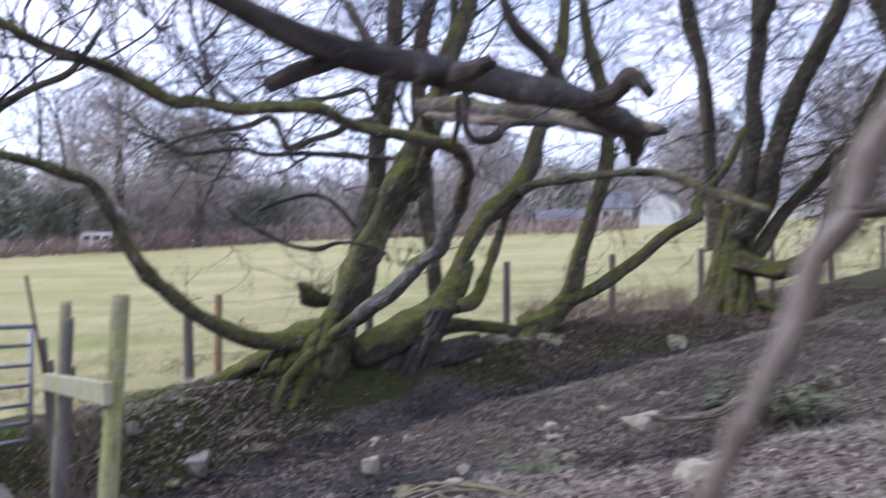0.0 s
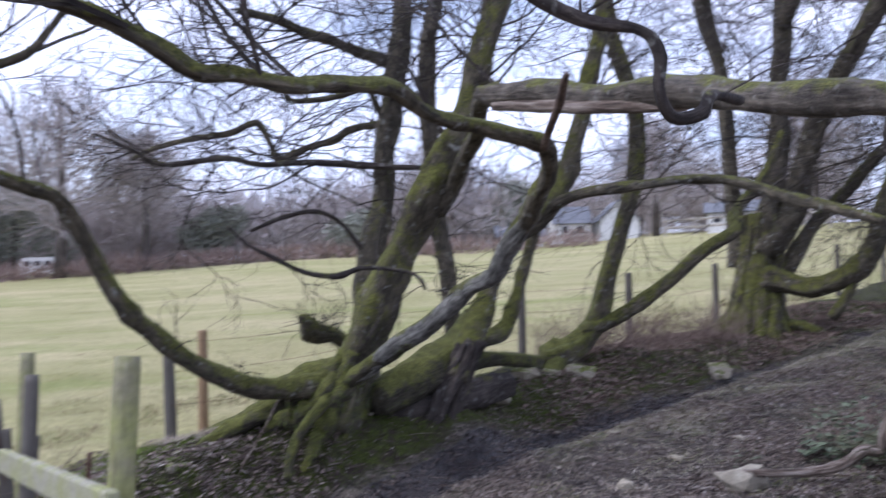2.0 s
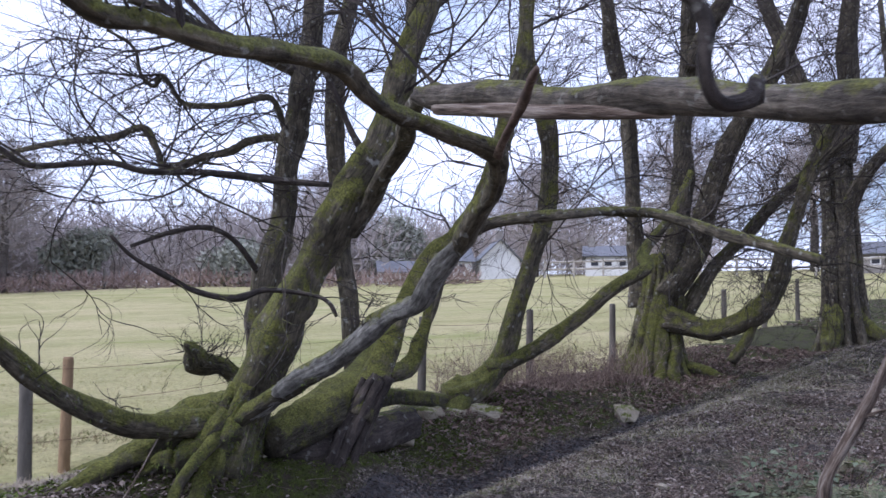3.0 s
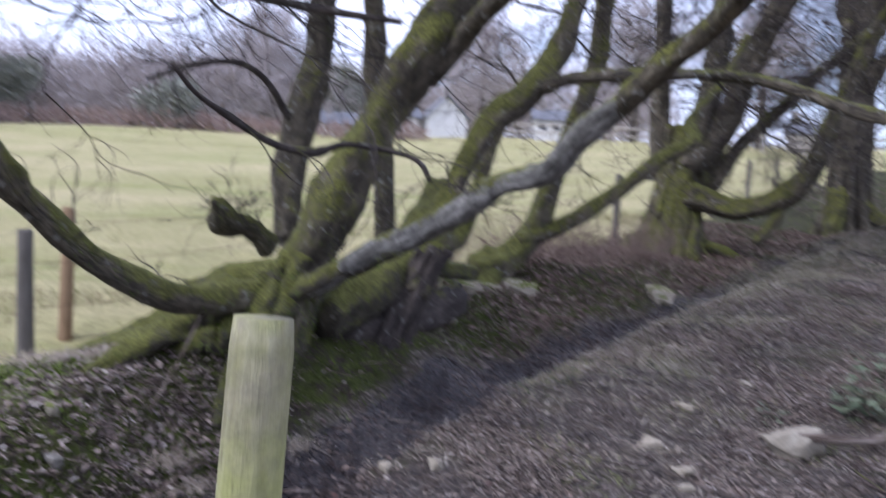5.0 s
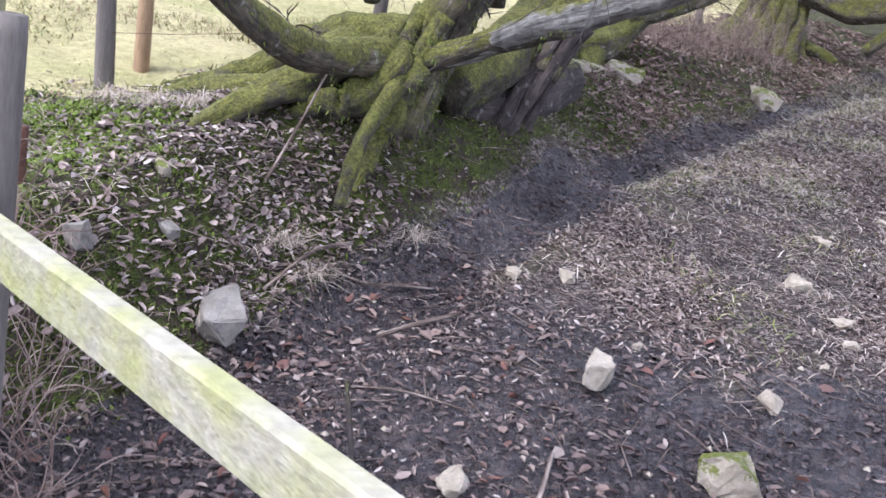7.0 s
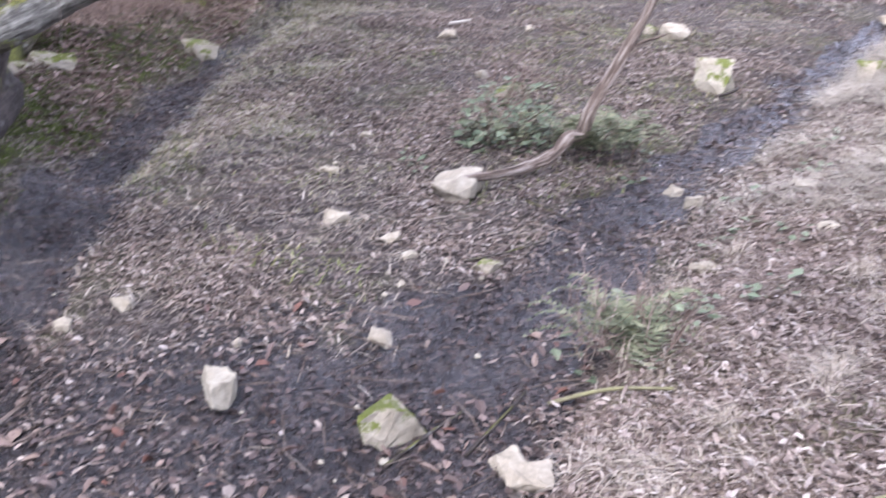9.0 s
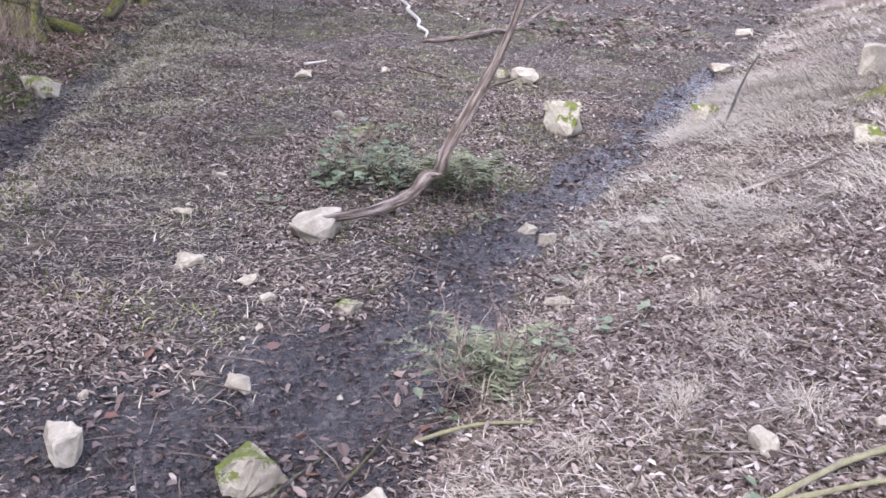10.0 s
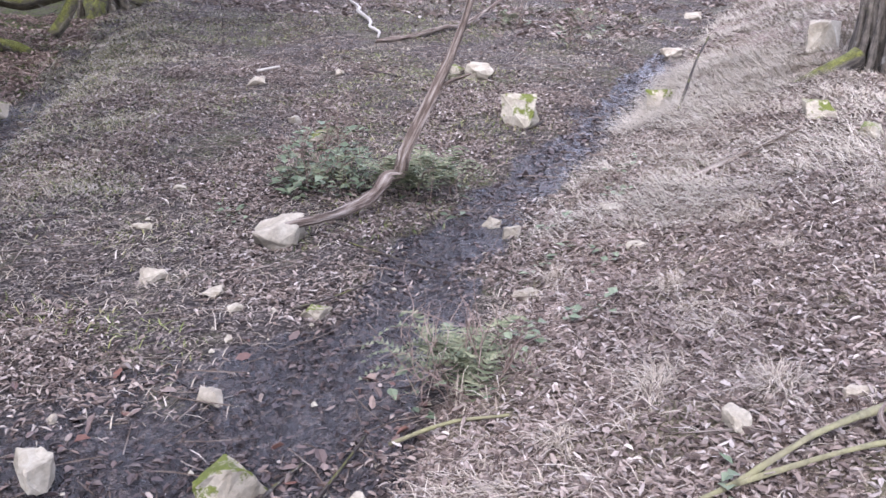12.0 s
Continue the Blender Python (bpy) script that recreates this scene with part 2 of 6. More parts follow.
def ground_paint():
    p = Paint("mud, leaf mould and turf", 0.9)
    at = p.t.nodes.new("ShaderNodeVertexColor")
    at.layer_name = "cover"
    sp = p.t.nodes.new("ShaderNodeSeparateColor")
    p.link(at.outputs["Color"], sp.inputs[0])
    n1, n2, n3, n4 = p.noise(1.3, 5), p.noise(9, 6, 0.7), p.noise(55, 6, 0.75), p.noise(190, 3, 0.7)
    ragged = p.mix(0.45, p.noise(13, 5, 0.75), p.noise(48, 4, 0.75))

    def frayed(weight):
        """A broken, ragged edge in place of a soft one."""
        a = p.maths("ADD", p.maths("MULTIPLY", weight, 0.5), p.maths("MULTIPLY", ragged, 0.5))
        return p.steps(a, (0.46, 0.0), (0.53, 1.0))
    wet, field, dry, bank = (frayed(v) for v in (sp.outputs[0], sp.outputs[1], sp.outputs[2], at.outputs["Alpha"]))
    c1, d1 = p.cells(34, 0.03, (1, 2.1, 1))
    c2, d2 = p.cells(58, 0.02, (2.2, 1, 1))
    soil = p.mix(p.steps(n3, (0.3, 0.0), (0.7, 1.0)), (0.028, 0.024, 0.023), (0.13, 0.112, 0.104))
    soil = p.mix(p.steps(n2, (0.4, 0.0), (0.65, 0.6)), soil, (0.135, 0.12, 0.113))
    shard = p.steps(c1, (0.0, (0.03, 0.023, 0.02)), (0.3, (0.10, 0.078, 0.065)), (0.55, (0.055, 0.042, 0.037)), (0.78, (0.20, 0.16, 0.135)), (0.93, (0.38, 0.32, 0.275)))
    flake = p.steps(c2, (0.0, (0.02, 0.016, 0.015)), (0.4, (0.085, 0.067, 0.058)), (0.75, (0.16, 0.13, 0.11)), (0.95, (0.36, 0.31, 0.265)))
    soil = p.mix(p.steps(p.noise(5, 5, 0.7), (0.36, 0.25), (0.6, 0.95)), soil, p.mix(p.steps(c2, (0.48, 0.0), (0.52, 1.0)), shard, flake))
    soil = p.mix(1.0, soil, p.steps(d1, (0.25, 1.0), (0.7, 0.35)), "MULTIPLY")
    soil = p.mix(p.maths("MULTIPLY", p.steps(n1, (0.5, 0.0), (0.66, 1.0)), p.steps(n3, (0.42, 0.0), (0.56, 0.6))), soil, (0.13, 0.135, 0.06))
    straw = p.mix(p.steps(n3, (0.3, 0.0), (0.7, 1.0)), (0.15, 0.115, 0.09), (0.40, 0.335, 0.26))
    straw = p.mix(p.steps(n2, (0.40, 0.0), (0.6, 0.8)), straw, (0.17, 0.12, 0.095))
    straw = p.mix(p.steps(n4, (0.56, 0.0), (0.64, 0.8)), straw, (0.48, 0.42, 0.35))
    straw = p.mix(0.8, straw, p.mix(1.0, p.mix(p.steps(c2, (0.48, 0.0), (0.52, 1.0)), shard, flake), (1.5, 1.4, 1.35), "MULTIPLY"))
    straw = p.mix(p.steps(p.noise(2.6, 5, 0.7), (0.5, 0.0), (0.62, 0.6)), straw, p.mix(n3, (0.06, 0.06, 0.03), (0.20, 0.20, 0.10)))
    straw = p.mix(p.steps(p.noise(120, 3, 0.7), (0.58, 0.0), (0.66, 0.8)), straw, (0.05, 0.038, 0.03))
    mossy = p.mix(p.steps(n3, (0.35, 0.0), (0.65, 1.0)), (0.03, 0.038, 0.01), (0.10, 0.118, 0.028))
    mould = p.mix(p.steps(n2, (0.42, 0.0), (0.56, 1.0)), p.mix(n3, (0.022, 0.017, 0.014), (0.095, 0.073, 0.058)), mossy)
    turf = p.mix(p.steps(p.noise(0.16, 4, 0.6, (1, 2.2, 1)), (0.35, 0.0), (0.65, 1.0)), (0.42, 0.395, 0.175), (0.58, 0.51, 0.275))
    turf = p.mix(1.0, turf, p.steps(p.noise(14, 6, 0.75), (0.3, 0.62), (0.7, 1.15)), "MULTIPLY")
    turf = p.mix(p.steps(p.noise(1.1, 5, 0.7), (0.52, 0.0), (0.68, 0.4)), turf, (0.20, 0.22, 0.07))
    turf = p.mix(p.steps(p.noise(0.35, 5, 0.65, (0.35, 1.6, 1)), (0.54, 0.0), (0.66, 0.5)), turf, (0.26, 0.31, 0.085))
    turf = p.mix(p.steps(p.noise(3.5, 5, 0.75), (0.6, 0.0), (0.68, 0.6)), turf, (0.16, 0.12, 0.07))
    mud = p.mix(p.steps(n3, (0.35, 0.0), (0.7, 1.0)), (0.010, 0.008, 0.009), (0.045, 0.037, 0.037))
    mud = p.mix(p.steps(c1, (0.45, 0.0), (0.5, 0.75)), mud, p.steps(c1, (0.5, (0.012, 0.010, 0.010)), (0.7, (0.05, 0.038, 0.034)), (0.97, (0.13, 0.10, 0.085))))
    col = p.mix(dry, soil, straw)
    col = p.mix(bank, col, mould)
    col = p.mix(field, col, turf)
    col = p.mix(wet, col, mud)
    p.link(p.mix(wet, 0.12, 0.75), p.bsdf.inputs["Specular IOR Level"])
    rough = p.mix(wet, 0.92, p.steps(p.noise(24, 4, 0.7), (0.44, 0.07), (0.56, 0.42)))
    p.bump(p.mix(0.5, p.mix(0.4, n2, n3), p.mix(0.5, c1, d2)), 1.0, 0.06)
    return p.out(col, rough)


M["ground"] = ground_paint()


def litter(name, *cols, rough=0.85):
    p = Paint(name, rough)
    col = p.steps(p.chance(), *[(k / max(1, len(cols) - 1), c) for k, c in enumerate(cols)])
    col = p.mix(1.0, col, p.steps(p.noise(60, 3, 0.6), (0.3, 0.7), (0.7, 1.0)), "MULTIPLY")
    return p.out(col)


M["leaf_dead"] = litter("dead leaves", (0.06, 0.044, 0.037), (0.2, 0.152, 0.125), (0.35, 0.285, 0.24), (0.12, 0.088, 0.074), (0.5, 0.44, 0.385))
M["leaf_wet"] = litter("sodden dead leaves", (0.025, 0.02, 0.02), (0.07, 0.054, 0.05), (0.14, 0.10, 0.085), (0.04, 0.03, 0.028), (0.11, 0.08, 0.07), rough=0.35)
M["thatch"] = litter("bleached dead grass", (0.30, 0.255, 0.19), (0.44, 0.39, 0.305), (0.36, 0.31, 0.235), (0.56, 0.505, 0.42))
M["leaf_rust"] = litter("fresh-fallen leaves on mud", (0.17, 0.075, 0.05), (0.10, 0.07, 0.06), (0.26, 0.19, 0.15), (0.13, 0.09, 0.075), (0.36, 0.30, 0.25), rough=0.5)
M["straw"] = litter("dry grass", (0.28, 0.225, 0.165), (0.44, 0.38, 0.30), (0.34, 0.28, 0.205), (0.56, 0.50, 0.42))
M["green_grass"] = litter("winter grass", (0.10, 0.13, 0.04), (0.2, 0.22, 0.07), (0.29, 0.27, 0.11))
M["leaf_green"] = litter("evergreen leaves", (0.075, 0.10, 0.055), (0.125, 0.155, 0.09), (0.19, 0.22, 0.135), rough=0.6)
M["fern"] = litter("fern fronds", (0.09, 0.105, 0.06), (0.15, 0.165, 0.09), (0.26, 0.26, 0.16))
M["pasture"] = litter("winter pasture blades", (0.24, 0.26, 0.085), (0.36, 0.35, 0.13), (0.48, 0.42, 0.2))
M["rough_grass"] = litter("rank winter grass", (0.16, 0.19, 0.06), (0.30, 0.26, 0.13), (0.22, 0.15, 0.09), (0.24, 0.27, 0.09))
M["moss"] = litter("bank moss", (0.045, 0.065, 0.012), (0.10, 0.135, 0.022), (0.18, 0.215, 0.045))
M["moss_bright"] = litter("bright cushion moss", (0.09, 0.13, 0.016), (0.15, 0.21, 0.028), (0.2, 0.27, 0.045))
M["bramble"] = litter("dead bracken", (0.12, 0.08, 0.063), (0.21, 0.15, 0.12), (0.32, 0.25, 0.205))
# Far growth is lightened and greyed: distance haze is mixed into these colours.
M["far_bracken"] = litter("dead bracken paled by haze", (0.22, 0.15, 0.125), (0.31, 0.225, 0.19), (0.37, 0.29, 0.25))
M["hazed_twigs"] = litter("bare twigs paled by haze", (0.32, 0.275, 0.255), (0.43, 0.38, 0.36), (0.52, 0.475, 0.46))
M["hazed_green"] = litter("evergreen crown paled by haze", (0.22, 0.235, 0.19), (0.30, 0.31, 0.25), (0.39, 0.39, 0.335))
M["white_wall"] = simple("whitewashed wall", ((0.3, (0.72, 0.71, 0.68)), (0.7, (0.82, 0.81, 0.79))), 1.2)
M["stone_wall"] = simple("grey rubble wall", ((0.3, (0.2, 0.18, 0.16)), (0.7, (0.36, 0.33, 0.3))), 2.5)
M["slate"] = simple("grey slate roof", ((0.3, (0.13, 0.135, 0.15)), (0.7, (0.22, 0.225, 0.245))), 2.0, 0.6)
M["dark_pane"] = simple("dark window pane", ((0.3, (0.03, 0.03, 0.035)), (0.7, (0.05, 0.05, 0.06))), 1.0, 0.15)
# ---- the lie of the land ----
LATTICE = np.random.RandomState(5).rand(128, 128)


def grain(x, y, size, shift=0):
    """Smooth noise from 0 to 1 over the plan, with lumps of that size."""
    x, y = np.asarray(x, float) / size + 17.3 * shift + 400, np.asarray(y, float) / size + 9.1 * shift + 400
    i, j = np.floor(x).astype(int), np.floor(y).astype(int)
    a, b = x - i, y - j
    a, b = a * a * (3 - 2 * a), b * b * (3 - 2 * b)
    g = lambda p, q: LATTICE[p % 128, q % 128]
    return (g(i, j) * (1 - a) + g(i + 1, j) * a) * (1 - b) + (g(i, j + 1) * (1 - a) + g(i + 1, j + 1) * a) * b


def ramp(a, b, x):
    s = np.clip((np.asarray(x, float) - a) / (b - a), 0, 1)
    return s * s * (3 - 2 * s)


def soft(x, reach):
    return reach * np.tanh(np.asarray(x, float) / reach)


STREAM_X = (-6, -2.5, -1.0, 0.2, 0.8, 1.6, 2.2, 3.0, 4.3, 6.3, 8.6, 13.3, 40)
STREAM_Y = (4.2, 4.6, 5.1, 5.45, 5.55, 5.6, 5.85, 6.0, 6.0, 6.15, 6.55, 7.15, 10)
EDGE_X = (-8, -3, -1.6, -0.6, 0.1, 0.7, 2.0, 3.0, 4.4, 8.7, 13.4, 40)
EDGE_Y = (2.6, 3.2, 3.6, 4.3, 4.75, 5.0, 5.15, 5.4, 5.65, 6.2, 6.8, 9.6)


DITCH_U = (-30, 3, 5, 7, 9, 10.5, 12.4, 16, 40)
DITCH_V = (5.35, 5.38, 5.42, 5.5, 5.32, 5.02, 4.85, 4.4, 3.2)


def along(x, y):
    """How far a place lies up the lane, and how far across it towards the field."""
    return 0.69 * x + 0.72 * y, -0.72 * x + 0.69 * y


def zones(x, y):
    """Weights of wet mud, field grass, dry bank and mossy hedge bank."""
    x, y = np.asarray(x, float), np.asarray(y, float)
    u, v = along(x, y)
    wob = (grain(x, y, 0.5, 1) - 0.5) * 0.35 + (grain(x, y, 0.15, 2) - 0.5) * 0.12
    stream = np.interp(x, STREAM_X, STREAM_Y)
    width = np.interp(x, (-3, 0, 0.8, 1.6, 3, 5, 9, 14), (0.7, 0.6, 0.5, 0.36, 0.34, 0.3, 0.22, 0.2))
    wet = 1 - ramp(0.55, 1.1, np.abs(y - stream + wob) / width)
    wet = np.maximum(wet, (1 - ramp(0.1, 0.32, np.abs(v - np.interp(u, DITCH_U, DITCH_V) + wob * 0.5))) * (1 - 0.6 * ramp(8.5, 11, u)) * ramp(2.0, 3.0, u))
    wet = np.maximum(wet, 0.95 * (1 - ramp(0.85, 1.6, np.hypot((x + 1.1) / 1.6, (y - 5.5) / 1.15) + wob)))
    field = ramp(7.2, 7.9, v + wob * 1.5)
    dry = ramp(-0.15, 0.15, np.interp(x, EDGE_X, EDGE_Y) - y + wob)
    bank = ramp(0.16, 0.4, v - np.interp(u, DITCH_U, DITCH_V) + wob * 0.5) * (1 - field)
    return wet * (1 - dry) * (1 - bank) * (1 - 0.75 * ramp(8.0, 10.5, x)), field, dry, bank


def lay(x, y, fine=True):
    """Height of the ground."""
    x, y = np.asarray(x, float), np.asarray(y, float)
    u, v = along(x, y)
    lane = 0.105 * soft(x, 26) + 0.078 * soft(y, 40) - 0.46
    far = np.hypot(x, y)
    field = -0.06 + 0.0336 * soft(x, 200) + 0.07 * soft(y, 260) + 0.9 * ramp(14, 66, far) + 0.4 * (grain(x, y, 14, 3) - 0.5) * ramp(12, 40, far)
    crest = field + 0.12 * np.exp(-((v - 6.5) / 0.7) ** 2) + 0.16 * (grain(x, y, 0.9, 4) - 0.5) * (1 - ramp(7.2, 8, v))
    stream = np.interp(x, STREAM_X, STREAM_Y)
    z = lane - 0.10 * np.exp(-((y - stream) / 0.33) ** 2)
    z = z - 0.10 * np.exp(-((v - np.interp(u, DITCH_U, DITCH_V)) / 0.24) ** 2) * ramp(2.5, 4, u)
    z = z + 0.10 * np.exp(-((v - 4.1) / 0.6) ** 2) * ramp(6, 9, u)
    z = z + 0.50 * ramp(-0.05, 1.8, np.interp(x, EDGE_X, EDGE_Y) - y) + 0.10 * ramp(-0.05, 0.25, np.interp(x, EDGE_X, EDGE_Y) - y)
    z = z + (crest - z) * ramp(0.0, 0.95, v - np.interp(u, DITCH_U, DITCH_V) - 0.05 + 0.3 * (grain(x, y, 1.1, 5) - 0.5))
    z = z + 0.38 * np.exp(-(((x + 1.0) / 0.7) ** 2 + ((y - 7.72) / 0.5) ** 2)) + 0.34 * np.exp(-(((x + 0.15) / 0.6) ** 2 + ((y - 8.35) / 0.5) ** 2))
    if fine:
        near = 1 - ramp(14, 26, far)
        wet = zones(x, y)[0]
        z = z + near * (1 - 0.75 * wet) * (0.07 * (grain(x, y, 0.55, 6) - 0.5) + 0.035 * (grain(x, y, 0.17, 7) - 0.5))
        z = z + near * 0.022 * (grain(x, y, 0.07, 8) - 0.5) * (1 - ramp(7, 7.6, v))
    return z


# ---- builders ----
def raw_mesh(name, verts, faces, material, smooth=False):
    me = bpy.data.meshes.new(name)
    me.from_pydata(np.asarray(verts, float).tolist(), [], faces)
    me.materials.append(material)
    if smooth:
        me.polygons.foreach_set("use_smooth", [True] * len(me.polygons))
    me.update()
    return me


def part(name, me, parent, label=""):
    """Links a mesh as one object under a thing or part."""
    ob = new(name, me)
    if parent:
        ob.parent = parent
    return tagged(ob, label)


def thing(name, place, label, category, group="", kind=""):
    ob = new(name)
    ob.location = place
    ob.empty_display_size = 0.1
    return tagged(ob, label, category, group, kind)


def smooth_path(points, per=5):
    """A Catmull-Rom curve through points of any dimension."""
    p = np.array(points, float)
    q = np.vstack([2 * p[0] - p[1], p, 2 * p[-1] - p[-2]])
    out = []
    for k in range(1, len(q) - 2):
        a, b, c, d = q[k - 1:k + 3]
        for s in np.linspace(0, 1, per, endpoint=False):
            out.append(0.5 * (2 * b + (c - a) * s + (2 * a - 5 * b + 4 * c - d) * s * s + (3 * b - a - 3 * c + d) * s ** 3))
    out.append(p[-1])
    return np.array(out)


def frames_of(c):
    """A turning-free pair of axes across each step of a line."""
    tan = np.gradient(c, axis=0)
    tan /= np.linalg.norm(tan, axis=1)[:, None] + 1e-9
    n = np.cross(tan[0], (0.3, 0.2, 1.0))
    n /= np.linalg.norm(n)
    ns, bs = [], []
    for t in tan:
        n = n - t * n.dot(t)
        n /= np.linalg.norm(n) + 1e-9
        ns.append(n)
        bs.append(np.cross(t, n))
    return np.array(ns), np.array(bs)


class Soup:
    """Collects loose tubes, blades and leaves for one mesh."""

    def __init__(self):
        self.v, self.f, self.n, self.g = [], [], 0, []

    def add(self, verts, faces, run=None):
        k = self.n
        self.v.append(np.asarray(verts, float).reshape(-1, 3))
        self.g.append(self.v[-1] if run is None else run)
        self.f.extend([tuple(i + k for i in f) for f in faces])
        self.n += len(self.v[-1])

    def tube(self, line, radii, sides=4, rough=0.0, rnd=None, cap=True, flute=0.0):
        c, r = np.asarray(line, float), np.asarray(radii, float)
        ns, bs = frames_of(c)
        a = np.linspace(0, 2 * math.pi, sides, endpoint=False)
        lump = np.ones((len(c), sides))
        if rough and rnd is not None:
            knots = rnd.rand(len(c) // 4 + 3, sides)
            knots = (knots + np.roll(knots, 1, 1)) / 2
            at = np.linspace(0, len(knots) - 1, len(c))
            coarse = np.stack([np.interp(at, np.arange(len(knots)), knots[:, j]) for j in range(sides)], 1)
            lump += rough * (coarse - 0.5) * 2.4 + rough * 0.35 * (rnd.rand(len(c), sides) - 0.5)
            if flute:
                twist = np.linspace(0, 1.2, len(c))[:, None]
                lump += flute * np.cos(3 * a[None] + 5 * twist + rnd.rand() * 6) + flute * 0.6 * np.cos(5 * a[None] - 3 * twist + rnd.rand() * 6)
        ring = c[:, None] + (r[:, None] * lump)[..., None] * (np.cos(a)[None, :, None] * ns[:, None] + np.sin(a)[None, :, None] * bs[:, None])
        n = len(c)
        faces = [(k * sides + j, k * sides + (j + 1) % sides, (k + 1) * sides + (j + 1) % sides, (k + 1) * sides + j) for k in range(n - 1) for j in range(sides)]
        if cap:
            faces += [tuple(range(sides))[::-1], tuple((n - 1) * sides + j for j in range(sides))]
        far = np.concatenate([[0], np.cumsum(np.linalg.norm(np.diff(c, axis=0), axis=1))]) + c[0].sum() * 7
        run = np.stack([r[:, None] * np.cos(a)[None], r[:, None] * np.sin(a)[None], np.repeat(far[:, None], sides, 1)], -1)
        self.add(ring, faces, run.reshape(-1, 3))

    def mesh(self, name, material, smooth=False):
        me = raw_mesh(name, np.vstack(self.v), self.f, material, smooth)
        me.attributes.new("grain", "FLOAT_VECTOR", "POINT").data.foreach_set("vector", np.vstack(self.g).reshape(-1).astype(np.float32))
        return me


def limb_mesh(points, material, rnd, sides=14, per=6, rough=0.10, flute=0.05, stout=0.9):
    """A bough along control points (x, y, z, radius), or several boughs grown together."""
    s = Soup()
    for run in points if isinstance(points[0], list) else [points]:
        c = smooth_path(run, per)
        sway = smooth_path(rnd.rand(len(run), 3) - 0.5, per)
        c[:, :3] += sway * c[:, 3:4] * 0.5
        c[:, 3] *= 1 + 0.10 * (smooth_path(rnd.rand(len(run), 1) - 0.5, per)[:, 0])
        for k in range(int(len(c) / 6)):
            at, high = rnd.rand() * len(c), 0.03 + 0.13 * rnd.rand()
            c[:, 3] *= 1 + high * np.exp(-((np.arange(len(c)) - at) / (0.8 + 0.9 * rnd.rand())) ** 2)
        c[:, 3] *= stout
        s.tube(c[:, :3], np.maximum(c[:, 3], 0.004), sides, rough, rnd, True, flute)
    return s.mesh("bough", material, True)


def ridges(foot, head, wide, narrow, n, seed, thick=0.26, flare=0.5):
    """The fluted butt of an old tree: ridges that run together from the roots to the fork."""
    rnd = np.random.RandomState(seed)
    foot, head = np.array(foot), np.array(head)
    runs = []
    for k in range(n):
        a, turn = 2 * math.pi * (k + 0.6 * rnd.rand()) / n, 0.5 * (rnd.rand() - 0.3)
        run = []
        for t in (0.0, 0.12, 0.3, 0.55, 0.8, 1.0):
            r = narrow + (wide - narrow) * (1 - t) ** 2.2
            r *= 0.62 + 0.16 * rnd.rand() + (flare * (1 - t) ** 6)
            c = foot + (head - foot) * t + np.array((math.cos(a + turn * t), math.sin(a + turn * t), 0)) * r
            run.append((*c, (wide * thick * (1 - 0.35 * t)) * (0.75 + 0.5 * rnd.rand())))
        runs.append(run)
    runs.append([(*(foot + (head - foot) * t), (narrow + (wide - narrow) * (1 - t) ** 2) * 0.72) for t in (0, 0.3, 0.6, 1.0)])
    return runs


def twig(s, start, way, length, radius, rnd, depth, droop=0.0, fork=(3, 5), sides=3):
    """A wiry twig that forks again and again."""
    n = 9
    pts, w, bend = [np.array(start, float)], np.array(way, float), np.zeros(3)
    for k in range(n):
        bend = 0.55 * bend + (rnd.rand(3) - 0.5) * np.array((0.5, 0.5, 0.38))
        w = w + bend + np.array((0, 0, -droop))
        w /= np.linalg.norm(w)
        pts.append(pts[-1] + w * length / n)
    s.tube(pts, np.linspace(radius, radius * 0.35, n + 1), sides, cap=False)
    if depth > 0:
        for k in range(rnd.randint(*fork)):
            i = rnd.randint(2, n + 1)
            side = (rnd.rand(3) - 0.5) * 1.3
            d = pts[i] - pts[i - 1]
            d = d / np.linalg.norm(d) + side
            twig(s, pts[i], d / np.linalg.norm(d), length * (0.45 + 0.4 * rnd.rand()), radius * 0.6, rnd, depth - 1, droop, fork, sides)


def box(s, size, at=(0, 0, 0), turn=None, bevel=0.006):
    """A board with broken edges."""
    x, y, z = (v / 2 for v in size)
    b = min(bevel, x * 0.4, y * 0.4, z * 0.4)
    pts = []
    for sx in (-1, 1):
        for sy in (-1, 1):
            for sz in (-1, 1):
                pts += [(sx * (x - b), sy * (y - b), sz * z), (sx * (x - b), sy * y, sz * (z - b)), (sx * x, sy * (y - b), sz * (z - b))]
    bm = bmesh.new()
    for q in pts:
        bm.verts.new(q)
    bmesh.ops.convex_hull(bm, input=bm.verts)
    bmesh.ops.dissolve_limit(bm, angle_limit=0.02, verts=bm.verts, edges=bm.edges)
    bm.verts.index_update()
    m = (turn or Matrix()).copy()
    v = [Vector(at) + m.to_3x3() @ q.co for q in bm.verts]
    s.add(v, [[q.index for q in f.verts] for f in bm.faces], np.array([q.co for q in bm.verts]))
    bm.free()


def turn_to(way, up=(0, 0, 1)):
    """Axes with x along way."""
    x = Vector(way).normalized()
    y = Vector(up).cross(x).normalized()
    return Matrix((x, y, x.cross(y))).transposed().to_4x4()


def gz(x, y):
    return float(lay(x, y))


# ---- ground ----
def spaced(lo, hi, step, far, grow):
    a = list(np.arange(lo, hi, step))
    d, left, right = step, lo, hi
    while right < far:
        d *= grow
        left, right = left - d, right + d
        a = [left] + a + [right]
    return np.array(a)


